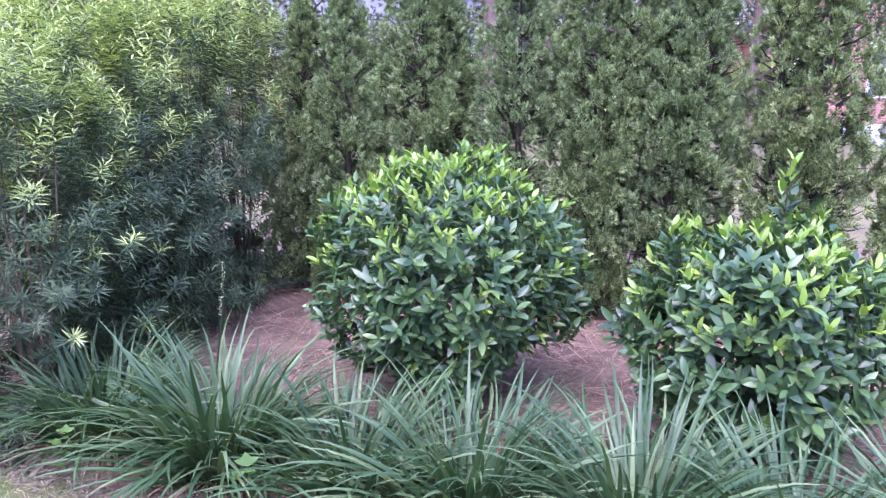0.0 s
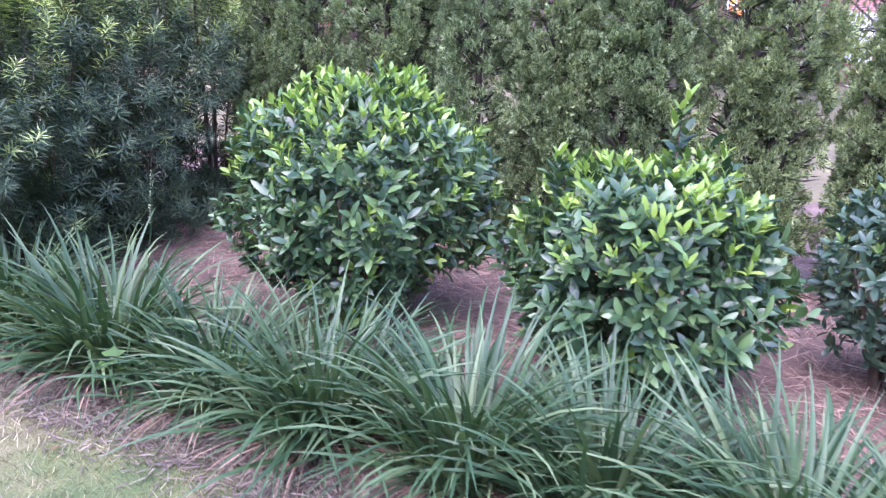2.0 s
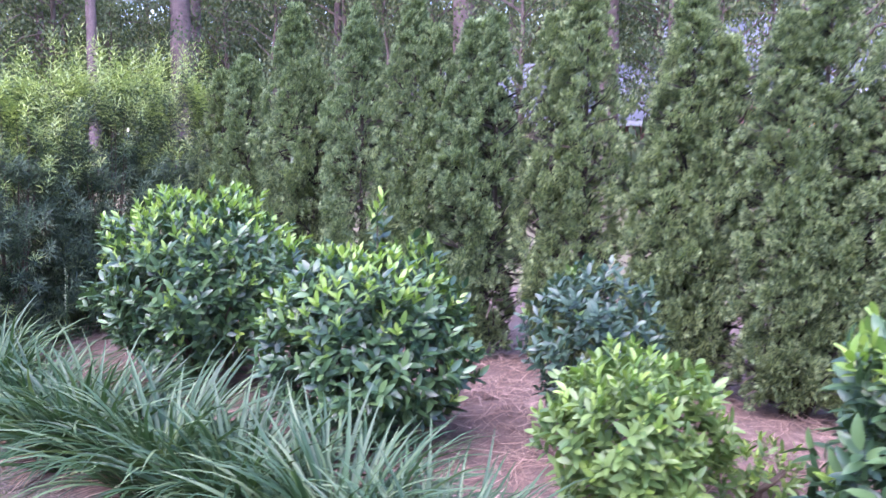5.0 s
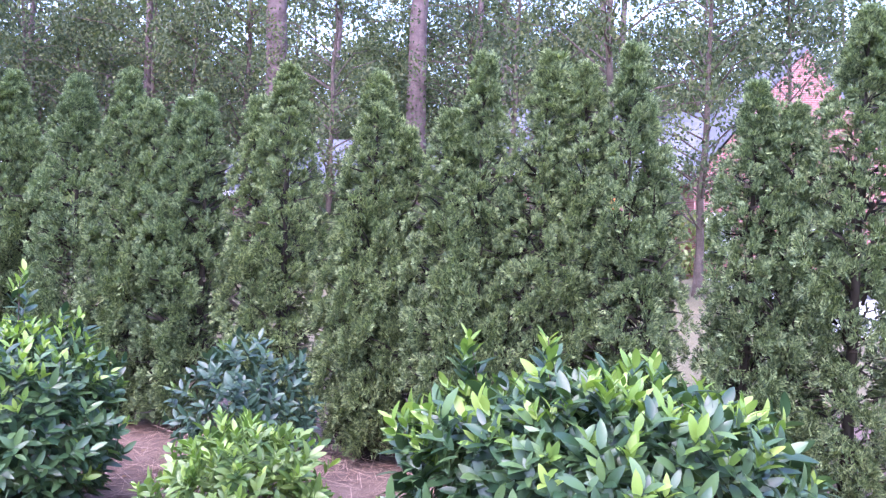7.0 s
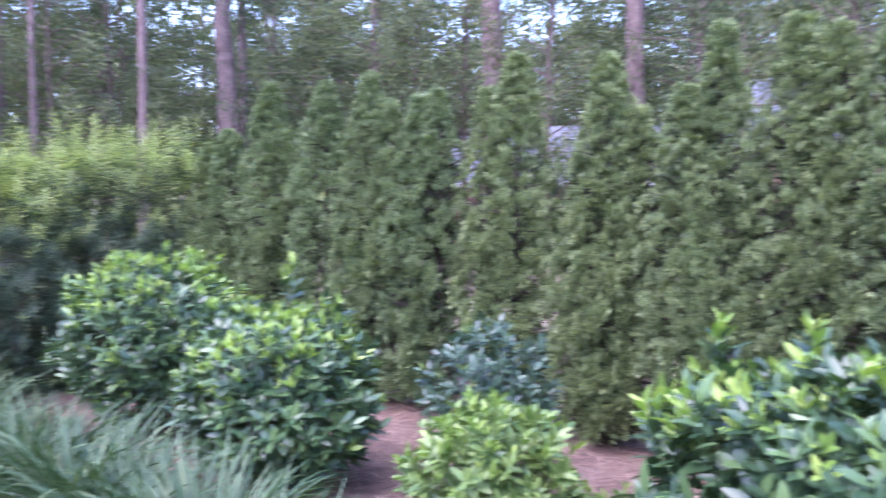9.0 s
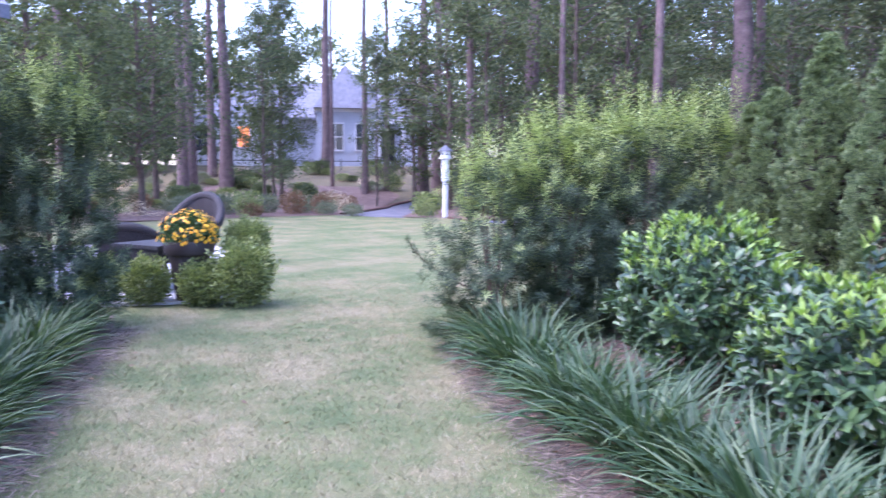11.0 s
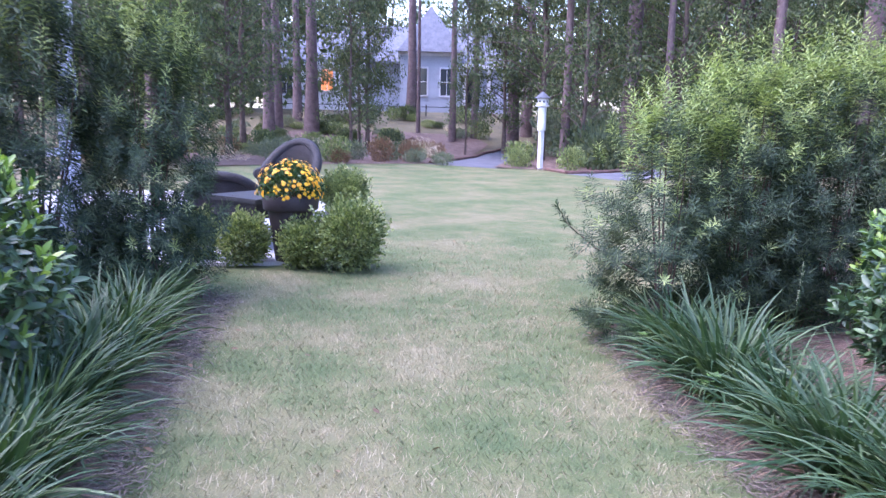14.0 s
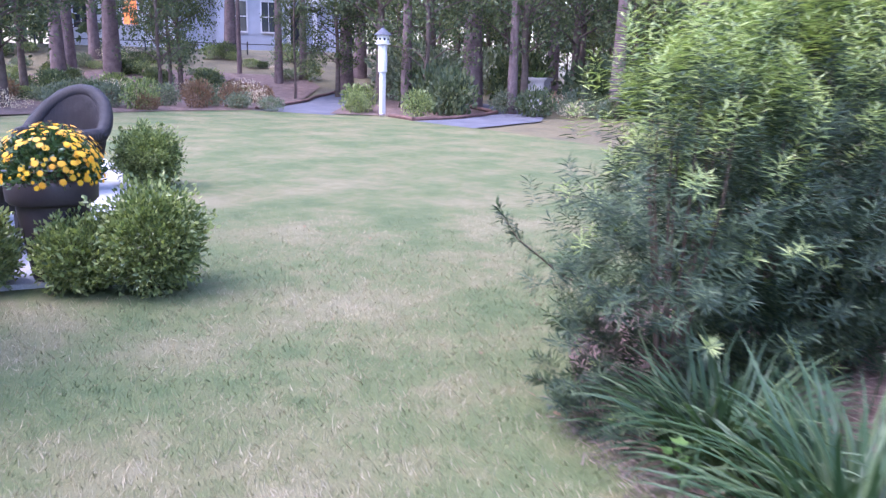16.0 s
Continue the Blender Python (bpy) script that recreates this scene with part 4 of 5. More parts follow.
# ---- houses ----
def window(parent, x, z, w, h, glass, depth=0.0, name="window"):
    """A sash window in a wall that faces -y of its house: pane, casing and bars."""
    p = depth
    f = part(name, block(bmesh.new(), x - w / 2, p - 0.02, z, x + w / 2, p - 0.003, z + h), glass, parent)
    for n, a in (("stile", (x - w / 2 - 0.1, p - 0.09, z - 0.1, x - w / 2, p + 0.02, z + h + 0.12)), ("stile", (x + w / 2, p - 0.09, z - 0.1, x + w / 2 + 0.1, p + 0.02, z + h + 0.12)), ("head", (x - w / 2, p - 0.09, z + h, x + w / 2, p + 0.02, z + h + 0.12)),
                 ("sill", (x - w / 2, p - 0.12, z - 0.1, x + w / 2, p + 0.02, z)), ("meeting_rail", (x - w / 2, p - 0.05, z + h / 2 - 0.03, x + w / 2, p - 0.021, z + h / 2 + 0.03)), ("glazing_bar", (x - 0.02, p - 0.04, z, x + 0.02, p - 0.021, z + h))):
        part(n, block(bmesh.new(), *a), M["white"], f)


def gable_roof(parent, x0, x1, y0, y1, z, rise, mat, axis="x", over=0.4):
    bm = bmesh.new()
    x0, x1, y0, y1 = x0 - over, x1 + over, y0 - over, y1 + over
    if axis == "x":
        ym = (y0 + y1) / 2
        pr = [(y0, z), (ym, z + rise), (y1, z), (y1, z - 0.18), (ym, z + rise - 0.2), (y0, z - 0.18)]
        a, b = [bm.verts.new((x0, p, q)) for p, q in pr], [bm.verts.new((x1, p, q)) for p, q in pr]
    else:
        xm = (x0 + x1) / 2
        pr = [(x0, z), (xm, z + rise), (x1, z), (x1, z - 0.18), (xm, z + rise - 0.2), (x0, z - 0.18)]
        a, b = [bm.verts.new((p, y0, q)) for p, q in pr], [bm.verts.new((p, y1, q)) for p, q in pr]
    for i in range(6):
        bm.faces.new((a[i], a[(i + 1) % 6], b[(i + 1) % 6], b[i]))
    bm.faces.new((a[0], a[1], a[4], a[5]))
    bm.faces.new((a[1], a[2], a[3], a[4]))
    bm.faces.new((b[0], b[1], b[4], b[5]))
    bm.faces.new((b[1], b[2], b[3], b[4]))
    bmesh.ops.recalc_face_normals(bm, faces=bm.faces)
    return part("roof", bm, mat, parent)


def gable_wall(parent, x0, x1, y0, y1, z, rise, mat, name="gable"):
    bm = bmesh.new()
    lo = [bm.verts.new(p) for p in ((x0, y0, z), (x1, y0, z), ((x0 + x1) / 2, y0, z + rise))]
    hi = [bm.verts.new(p) for p in ((x0, y1, z), (x1, y1, z), ((x0 + x1) / 2, y1, z + rise))]
    bm.faces.new(lo)
    bm.faces.new(hi[::-1])
    for i in range(3):
        bm.faces.new((lo[i], hi[i], hi[(i + 1) % 3], lo[(i + 1) % 3]))
    bmesh.ops.recalc_face_normals(bm, faces=bm.faces)
    return part(name, bm, mat, parent)


def pale_house():
    """The pale blue-grey house beyond the far trees; its front faces -y of the group."""
    t = thing("pale_house", pose(-50.5, 26.0, 1.86, 0, 0, 62), "pale blue-grey house with white trim seen between trees", "house")
    part("wall", block(bmesh.new(), -9.5, 0, 0, -2.4, 9, 3.3), M["white"], t)
    part("wall", block(bmesh.new(), -2.4, 1.0, 0, 9.0, 9, 3.6), M["siding"], t)
    part("wall", block(bmesh.new(), 0.2, -1.2, 0, 4.6, 1.0, 4.1), M["siding"], t)
    part("trim", block(bmesh.new(), 0.0, -1.35, 4.1, 4.8, 1.0, 4.35), M["white"], t)
    part("trim", block(bmesh.new(), -9.7, -0.15, 3.3, -2.2, 0.1, 3.55), M["white"], t)
    gable_roof(t, -9.5, 9.0, 0.5, 9.0, 3.75, 3.0, M["shingle"], "x")
    bm = bmesh.new()
    bmesh.ops.create_cone(bm, segments=4, radius1=3.4, radius2=0.1, depth=3.4, cap_ends=True, matrix=Matrix.Translation((2.4, 0.6, 6.05)) @ Matrix.Rotation(radians(45), 4, "Z"))
    part("turret_roof", bm, M["shingle"], t)
    window(t, 1.6, 1.3, 1.1, 1.9, M["glass"], -1.2)
    window(t, 3.6, 1.3, 0.9, 1.9, M["glass"], -1.2)
    window(t, -8.2, 1.2, 0.9, 1.7, M["glass"], 0.0)
    window(t, -5.2, 1.5, 0.85, 1.5, M["lit"], 0.0, "lit_window")
    window(t, -3.6, 1.2, 0.8, 1.7, M["glass"], 0.0)
    # solid slab, coloured as the shade within the doorway
    part("doorway", block(bmesh.new(), 5.2, 0.93, 0.4, 6.2, 1.02, 2.9), M["dark"], t, "near-black slab standing for the shade in an open porch doorway")
    part("porch_floor", block(bmesh.new(), 4.6, -1.2, 0, 9.0, 1.0, 0.45), M["siding"], t)
    for x in (4.9, 6.7, 8.7):
        part("porch_post", block(bmesh.new(), x - 0.12, -1.1, 0.45, x + 0.12, -0.86, 3.3), M["white"], t)
    part("porch_beam", block(bmesh.new(), 4.6, -1.2, 3.3, 9.1, -0.8, 3.6), M["white"], t)
    rail = bmesh.new()
    block(rail, 6.82, -1.05, 1.25, 8.58, -0.95, 1.33)
    part("porch_rail", rail, M["white"], t)
    for k in range(9):
        part("baluster", block(bmesh.new(), 6.95 + 0.18 * k, -1.02, 0.45, 6.99 + 0.18 * k, -0.98, 1.25), M["white"], t)


pale_house()


def brick_house():
    """The red brick house behind the arborvitae; the gabled wing faces the garden."""
    t = thing("brick_house", pose(0, 30.0, -0.02), "red brick house with a grey roof behind the conifers", "house")
    part("wall", block(bmesh.new(), 3.5, 0, 0, 24.0, 9.0, 3.6), M["brick"], t)
    part("wall", block(bmesh.new(), 11.2, -2.5, 0, 18.6, 0, 3.4), M["brick"], t)
    gable_wall(t, 11.2, 18.6, -2.5, -2.2, 3.4, 4.8, M["brick"])
    gable_roof(t, 3.5, 24.0, 0, 9.0, 3.75, 3.2, M["shingle"], "x")
    gable_roof(t, 11.2, 18.6, -2.15, 4.0, 3.5, 4.9, M["shingle"], "y", 0.25)
    part("wing_wall", block(bmesh.new(), -7.0, 1.5, 0, 3.5, 8.0, 2.45), M["brick"], t)
    gable_roof(t, -7.0, 3.4, 1.5, 8.0, 2.65, 2.6, M["shingle"], "x")
    part("fascia", block(bmesh.new(), -7.4, 1.02, 2.42, 3.3, 1.09, 2.62), M["white"], t)
    part("fascia", block(bmesh.new(), 3.1, -0.48, 3.5, 12.2, -0.41, 3.74), M["white"], t)
    window(t, 12.05, 0.85, 0.75, 1.35, M["white"], -2.5)
    window(t, 15.6, 1.0, 1.6, 1.7, M["glass"], -2.5)
    window(t, 8.6, 2.0, 0.55, 0.9, M["lit"], 0.0, "lit_window")
    window(t, 4.8, 1.35, 0.6, 1.0, M["lit"], 0.0, "lit_window")
    window(t, 10.0, 1.0, 0.9, 1.6, M["glass"], 0.0)
    part("chimney", block(bmesh.new(), 20.9, 2.5, 3.0, 21.9, 3.6, 8.0), M["brick"], t)
    drive = sheet("driveway", [(9.5, 12.0), (14.5, 12.0), (17.0, 27.0), (11.5, 27.0)], 0.0, M["concrete"])
    tagged(drive, "pale concrete drive in front of the brick house", "driveway", kind="structure")


brick_house()


def garden_house():
    """Unseen long plain house side by the porch, added to shade the hedge."""
    t = thing("garden_house", pose(-6.6, -3.9, 0, 0, 0, -17), "unseen pale house wall with a grey roof, added to shade the hedge", "house")
    part("wall", block(bmesh.new(), 0, -6.0, -0.05, 15.0, -0.02, 2.6), M["siding"], t)
    part("fascia", block(bmesh.new(), -0.3, 0.28, 2.6, 15.3, 0.34, 2.82), M["white"], t)
    gable_roof(t, 0, 15.0, -6.0, 0, 2.85, 1.5, M["shingle"], "x", 0.35)


garden_house()


def porch():
    t = thing("screened_porch", pose(-8.4, -0.6, 0, 0, 0, 118), "white-framed screened porch with a grey roof", "porch")
    part("porch_floor", block(bmesh.new(), -3.4, 0, 0.036, 1.1, 4.0, 0.16), M["concrete"], t)
    for x in (-3.3, -2.2, -1.1, 0.0, 1.02):
        part("porch_post", block(bmesh.new(), x - 0.09, 0, 0.16, x + 0.09, 0.18, 3.25, 0.01), M["white"], t)
    part("porch_beam", block(bmesh.new(), -3.45, -0.03, 3.25, 1.15, 0.22, 3.5), M["white"], t)
    part("porch_rail", block(bmesh.new(), -3.2, 0.05, 0.95, 0.92, 0.12, 1.05), M["white"], t)
    # back wall and ceiling carry the porch's inner shade in their colour
    part("wall", block(bmesh.new(), -3.4, 3.8, 0.16, 1.1, 4.0, 3.5), M["dark"], t)
    part("porch_ceiling", block(bmesh.new(), -3.4, 0.23, 3.4, 1.1, 3.79, 3.48), M["dark"], t)
    gable_roof(t, -3.4, 1.1, 0.0, 4.0, 3.7, 1.3, M["shingle"], "x", 0.25)


porch()


def fence():
    """Low dark rail fence before the pale house."""
    t = thing("metal_fence", pose(-36.5, 20.0, 0.95, 0, 0, 64), "dark thin metal fence among shrubs", "fence")
    for k in range(13):
        part("post", block(bmesh.new(), -9 + 1.6 * k - 0.03, -0.03, 0, -9 + 1.6 * k + 0.03, 0.03, 1.3), M["metal"], t)
    for z in (0.25, 1.15):
        part("rail", block(bmesh.new(), -9, -0.015, z, 10.2, 0.015, z + 0.04), M["metal"], t)


fence()


# ---- woodland ----
def tree_variant(seed, height, crown_low, spread, leaves, leaf, r0, limbs, mat, needles=False):
    """A tapered trunk with limbs, and leaves in uneven clumps about the limbs' ends."""
    g = random.Random(seed)
    bm = bmesh.new()
    pts = [Vector((0, 0, -0.1))]
    for i in range(1, 9):
        pts.append(Vector((g.uniform(-0.05, 0.05) * i * 0.5, g.uniform(-0.05, 0.05) * i * 0.5, height * i / 8)))
    radii = [r0 * (1.25 if i == 0 else 1 - 0.85 * i / 8) for i in range(9)]
    tube(bm, pts, radii, 9)
    tm = bpy.data.meshes.new("trunk")
    bm.to_mesh(tm)
    bm.free()
    tm.polygons.foreach_set("use_smooth", np.ones(len(tm.polygons), bool))
    tm.materials.append(M["pine_bark"] if needles else M["bark"])
    bm = bmesh.new()
    ends = []
    for i in range(limbs):
        u = g.uniform(0, 1) ** 0.9
        z = crown_low + u * (height - crown_low) * 0.95
        a = g.uniform(0, 6.28)
        ln = spread * (0.45 + 0.75 * math.sin(math.pi * min(1, 0.22 + u * 0.75))) * g.uniform(0.6, 1.1)
        s = Vector((0, 0, z))
        e = s + Vector((math.cos(a) * ln, math.sin(a) * ln, ln * g.uniform(-0.1 if needles else 0.1, 0.55)))
        mid = (s + e) / 2 + Vector((0, 0, 0.12 * ln))
        tube(bm, [s, mid, e], [r0 * 0.28 * (1 - 0.5 * u), r0 * 0.17 * (1 - 0.5 * u), 0.01], 5)
        for f in (0.45, 0.7, 0.9, 1.0):
            ends.append((s.lerp(e, f) + Vector((g.gauss(0, 0.22), g.gauss(0, 0.22), g.gauss(0, 0.2))), 0.25 + 0.25 * g.random()))
    lm = bpy.data.meshes.new("limbs")
    bm.to_mesh(lm)
    bm.free()
    lm.materials.append(M["bark"])
    c = np.array([p for p, _ in ends])
    rr = np.array([r for _, r in ends]) * spread / 2.2
    k = rng.integers(0, len(c), leaves)
    pl = c[k] + rng.normal(0, 1, (leaves, 3)) * (rr[k] * 0.62)[:, None] * np.array([1, 1, 0.75])
    al = unit(rng.normal(size=(leaves, 3)) + np.array([0, 0, -0.25]))
    fm = joined("crown", TUFT if needles else DIAMOND, frames_of(al, rng.normal(size=(leaves, 3)), leaf * rng.uniform(0.6, 1.2, leaves)), pl)
    fm.materials.append(mat)
    return tm, lm, fm


WOODS = [tree_variant(1, 8.5, 1.0, 2.0, 8200, 0.135, 0.10, 44, M["forest"]), tree_variant(2, 10.5, 1.6, 2.4, 9200, 0.14, 0.13, 50, M["forest"]),
         tree_variant(3, 7.0, 0.7, 1.7, 7400, 0.125, 0.08, 40, M["forest_b"]), tree_variant(4, 12.0, 2.2, 2.6, 9600, 0.145, 0.15, 54, M["forest"]), tree_variant(12, 9.5, 1.0, 1.6, 15000, 0.13, 0.10, 64, M["forest"])]
PINES = [tree_variant(5, 19.0, 11.5, 2.6, 3800, 0.36, 0.29, 34, M["pine"], True), tree_variant(6, 21.0, 13.0, 2.8, 3800, 0.36, 0.31, 34, M["pine"], True)]
FAR = [tree_variant(7, 12.0, 1.2, 3.4, 2300, 0.38, 0.14, 40, M["forest"]), tree_variant(8, 14.5, 2.0, 3.6, 2300, 0.40, 0.16, 40, M["forest_b"]), tree_variant(9, 16.0, 3.0, 3.6, 2300, 0.42, 0.2, 40, M["forest"]), tree_variant(10, 9.0, 0.1, 3.6, 2000, 0.56, 0.14, 46, M["forest"])]


def plant_tree(name, meshes, x, y, turn, s, label, group, sz=None):
    t = thing(name, Matrix.Translation((x, y, bank(x, y) - 0.03)) @ Matrix.Rotation(turn, 4, "Z") @ Matrix.Diagonal((s, s, sz or s, 1)), label, "tree", group)
    for n, me in zip(("trunk", "branchwork", "crown"), meshes):
        ob = new(n, me)
        ob.parent = t
    t.children[2]["kind"] = "stuff"


def polar(deg, dist):
    """A place by its bearing (degrees left of +y) and distance from the middle of the walk."""
    return 1.9 - dist * math.sin(radians(deg)), -0.65 + dist * math.cos(radians(deg))


tg = random.Random(11)
for deg, dist, s, k in [(72.2, 36, 0.85, 0), (71.7, 38, 0.95, 1), (70.2, 41, 0.75, 0), (69.2, 37, 1.0, 1), (61.5, 38, 0.32, 0), (59.0, 36, 0.5, 1), (57.4, 37, 0.5, 0), (54.6, 35, 0.85, 1), (53.6, 38, 0.9, 0), (46.3, 31, 1.15, 1), (31.4, 29.5, 1.75, 0), (30.6, 33, 0.9, 1),
                       (28.6, 38, 0.8, 0), (11.2, 24.5, 1.5, 1), (0.9, 24.3, 1.35, 0), (20.5, 27, 0.5, 1), (-3.2, 25.5, 0.5, 1), (43.8, 27, 0.5, 0), (50.8, 28, 0.5, 1), (-4.0, 36, 0.9, 1), (-11.2, 34, 0.9, 0), (-12.4, 37, 0.9, 1), (24.0, 40, 0.9, 0), (40.5, 42, 0.9, 1), (37.0, 27, 0.7, 0), (62.0, 44, 0.9, 1), (80.0, 33, 1.0, 0), (84.0, 36, 1.0, 1), (8.5, 42, 0.9, 0)]:
    x, y = polar(deg, dist)
    plant_tree("pine_tree", PINES[k], x, y, tg.uniform(0, 6.28), s, "tall straight pine with a bare reddish trunk", "pines round the garden", tg.uniform(0.9, 1.15))
for deg, dist, s, k in [(66.4, 31, 0.7, 0), (65.2, 34, 0.72, 1), (65.8, 34, 0.72, 4),  (74.0, 31, 0.8, 3), (55.2, 33, 0.9, 4), (58.0, 32, 0.45, 0), (52.5, 30, 1.0, 3), (49.5, 27, 0.9, 0), (43.0, 28, 1.0, 1), (39.5, 31, 1.0, 3), (36.0, 28, 0.9, 2), (28.5, 30, 1.0, 1), (25.0, 27, 0.9, 0),
                       (20.0, 26, 0.9, 1), (16.8, 24, 0.85, 0), (13.6, 26, 0.9, 3), (7.0, 23, 0.85, 1), (2.9, 27, 0.9, 0), (-2.5, 26, 1.0, 3), (-6.5, 22, 0.9, 1), (-9.5, 24, 0.9, 0), (-14.5, 17, 0.75, 3), (-20.0, 21, 0.9, 1), (-25.0, 22, 0.9, 0), (75.0, 27, 0.9, 1), (78.5, 25, 0.9, 2), (82.0, 27, 1.0, 3), (88.0, 24, 1.0, 1)]:
    x, y = polar(deg, dist)
    plant_tree("woodland_tree", WOODS[k], x, y, tg.uniform(0, 6.28), s, "slender leafy tree at the woodland's edge", "woodland trees", max(s, 0.95) * tg.uniform(0.9, 1.15))
for i in range(62):
    deg = -60 + i * 2.9 + tg.uniform(-1, 1)
    if 55 < deg < 72:
        continue
    x, y = polar(deg, tg.uniform(48, 66))
    plant_tree("woodland_tree", FAR[i % 3], x, y, tg.uniform(0, 6.28), tg.uniform(0.8, 1.15), "distant woodland tree in full leaf", "distant woodland")
for i in range(40):
    x, y = polar(-34 + i * 2.35 + tg.uniform(-0.8, 0.8), tg.uniform(35, 46))
    if 52 < -34 + i * 2.35 < 70:
        continue
    plant_tree("woodland_tree", WOODS[i % 4], x, y, tg.uniform(0, 6.28), tg.uniform(0.95, 1.3), "slender leafy tree deeper in the woodland", "woodland trees")
for i in range(75):
    x, y = polar(-45 + i * 2.0 + tg.uniform(-0.6, 0.6), tg.uniform(74, 92))
    plant_tree("woodland_tree", FAR[3], x, y, tg.uniform(0, 6.28), tg.uniform(0.75, 1.0) * (0.7 if 55 < -45 + i * 2.0 < 73 else 1.0), "distant bushy tree closing the view", "distant woodland")
for i in range(14):
    x, y = polar(72 + i * 2.4, tg.uniform(44, 56))
    plant_tree("woodland_tree", FAR[3], x, y, tg.uniform(0, 6.28), tg.uniform(0.8, 1.0), "distant bushy tree closing the view", "distant woodland")
for i in range(34):
    x, y = polar(-36 + i * 2.5 + tg.uniform(-0.8, 0.8), tg.uniform(50, 64))
    plant_tree("woodland_tree", FAR[(0, 2, 1)[i % 3]], x, y, tg.uniform(0, 6.28), tg.uniform(0.95, 1.25), "distant woodland tree in full leaf", "distant woodland")
for i in range(9):
    x, y = polar(55 + i * 1.7 + tg.uniform(-0.3, 0.3), tg.uniform(72, 88))
    plant_tree("woodland_tree", FAR[i % 3], x, y, tg.uniform(0, 6.28), tg.uniform(0.75, 0.95), "distant woodland tree in full leaf", "distant woodland")
for i in range(20):
    x, y = polar(118 + i * 9 + tg.uniform(-2, 2), tg.uniform(42, 60))
    plant_tree("woodland_tree", FAR[i % 3], x, y, tg.uniform(0, 6.28), tg.uniform(0.7, 0.9), "woodland tree in full leaf", "woodland behind the garden")


# ---- low shrubs along the far edge of the lawn ----
def low_shrub(meshes, x, y, r, h, label, group):
    t = thing("low_shrub", Matrix.Translation((x, y, bank(x, y))) @ Matrix.Rotation(tg.uniform(0, 6.28), 4, "Z") @ Matrix.Diagonal((r, r, h, 1)), label, "shrub", group)
    ob = new("foliage", meshes)
    ob.parent = t
    ob["kind"] = "stuff"


def low_mesh(mat, leaf, n, seed):
    d = sphere_points(n)
    pl = d * (rng.uniform(0.45, 1.05, n) * lumps(d, 3.0, 0.3, seed))[:, None] * np.array([1, 1, 0.52]) + np.array([0, 0, 0.5])
    pl[:, 2] = np.maximum(pl[:, 2], 0)
    me = joined("low_shrub_foliage", DIAMOND, frames_of(unit(d + rng.normal(0, 0.7, d.shape) + np.array([0, 0, 0.4])), rng.normal(size=d.shape), leaf * rng.uniform(0.6, 1.2, n)), pl)
    me.materials.append(mat)
    return me


LOW = {"green": low_mesh(M["box"], 0.14, 1300, 1), "dark": low_mesh(M["forest"], 0.19, 1100, 2), "rust": low_mesh(M["rust_leaf"], 0.15, 1300, 3), "pale": low_mesh(M["pale_flower"], 0.08, 500, 4), "grey": low_mesh(M["sage"], 0.15, 1200, 5), "pink": low_mesh(M["pink_flower"], 0.08, 500, 6)}
for x, y, r, h, k in [(-21.9, 9.2, 0.5, 0.85, "green"), (-22.0, 10.9, 0.45, 0.8, "rust"), (-21.9, 12.0, 0.4, 0.7, "rust"), (-19.2, 14.7, 0.55, 0.8, "green"), (-18.6, 14.2, 0.35, 0.6, "green"), (-16.4, 14.55, 0.45, 0.75, "green"), (-22.6, 7.4, 0.5, 0.7, "grey"), (-16.7, 16.2, 0.7, 1.2, "dark"), (-18.0, 17.0, 0.9, 1.4, "dark"), (-19.8, 17.6, 0.8, 1.2, "dark")]:
    low_shrub(LOW[k], x, y, r, h, "rounded light green shrub on pine straw" if k == "green" else "low loose shrub growing on pine straw", "shrubs beyond the lawn")
for i in range(110):
    a = tg.uniform(36, 86)
    x, y = polar(a, tg.uniform(25.5, 33))
    if -28 < x < -17 and 12.5 < y < 22.5 and a < 60.5:
        continue
    k = tg.choice(["green", "dark", "rust", "grey", "grey", "pale", "pale", "pink"])
    s = tg.uniform(0.3, 0.62)
    low_shrub(LOW[k], x, y, s, s * tg.uniform(0.9, 1.5), "low flowering shrub before the woodland" if k in ("pale", "pink") else "low leafy shrub before the woodland", "undergrowth beyond the lawn")
for i in range(130):
    a = tg.uniform(56, 90)
    x, y = polar(a, tg.uniform(29, 43))
    if 53 < a < 61 and math.hypot(x - 1.9, y + 0.65) < 36:
        continue
    k = tg.choice(["green", "dark", "dark", "grey", "pale", "green"])
    s = tg.uniform(0.3, 0.6)
    low_shrub(LOW[k], x, y, s, s * tg.uniform(0.8, 1.4), "low flowering shrub before the woodland" if k == "pale" else "low leafy shrub before the woodland", "undergrowth beyond the lawn")
for i in range(70):
    x, y = polar(tg.uniform(-32, 51), tg.uniform(23, 40))
    if y < 16:
        continue
    s = tg.uniform(0.8, 1.6)
    low_shrub(LOW[tg.choice(["dark", "green", "grey", "dark"])], x, y, s, s * tg.uniform(1.0, 1.8), "leafy green shrub in the woodland undergrowth", "woodland undergrowth")


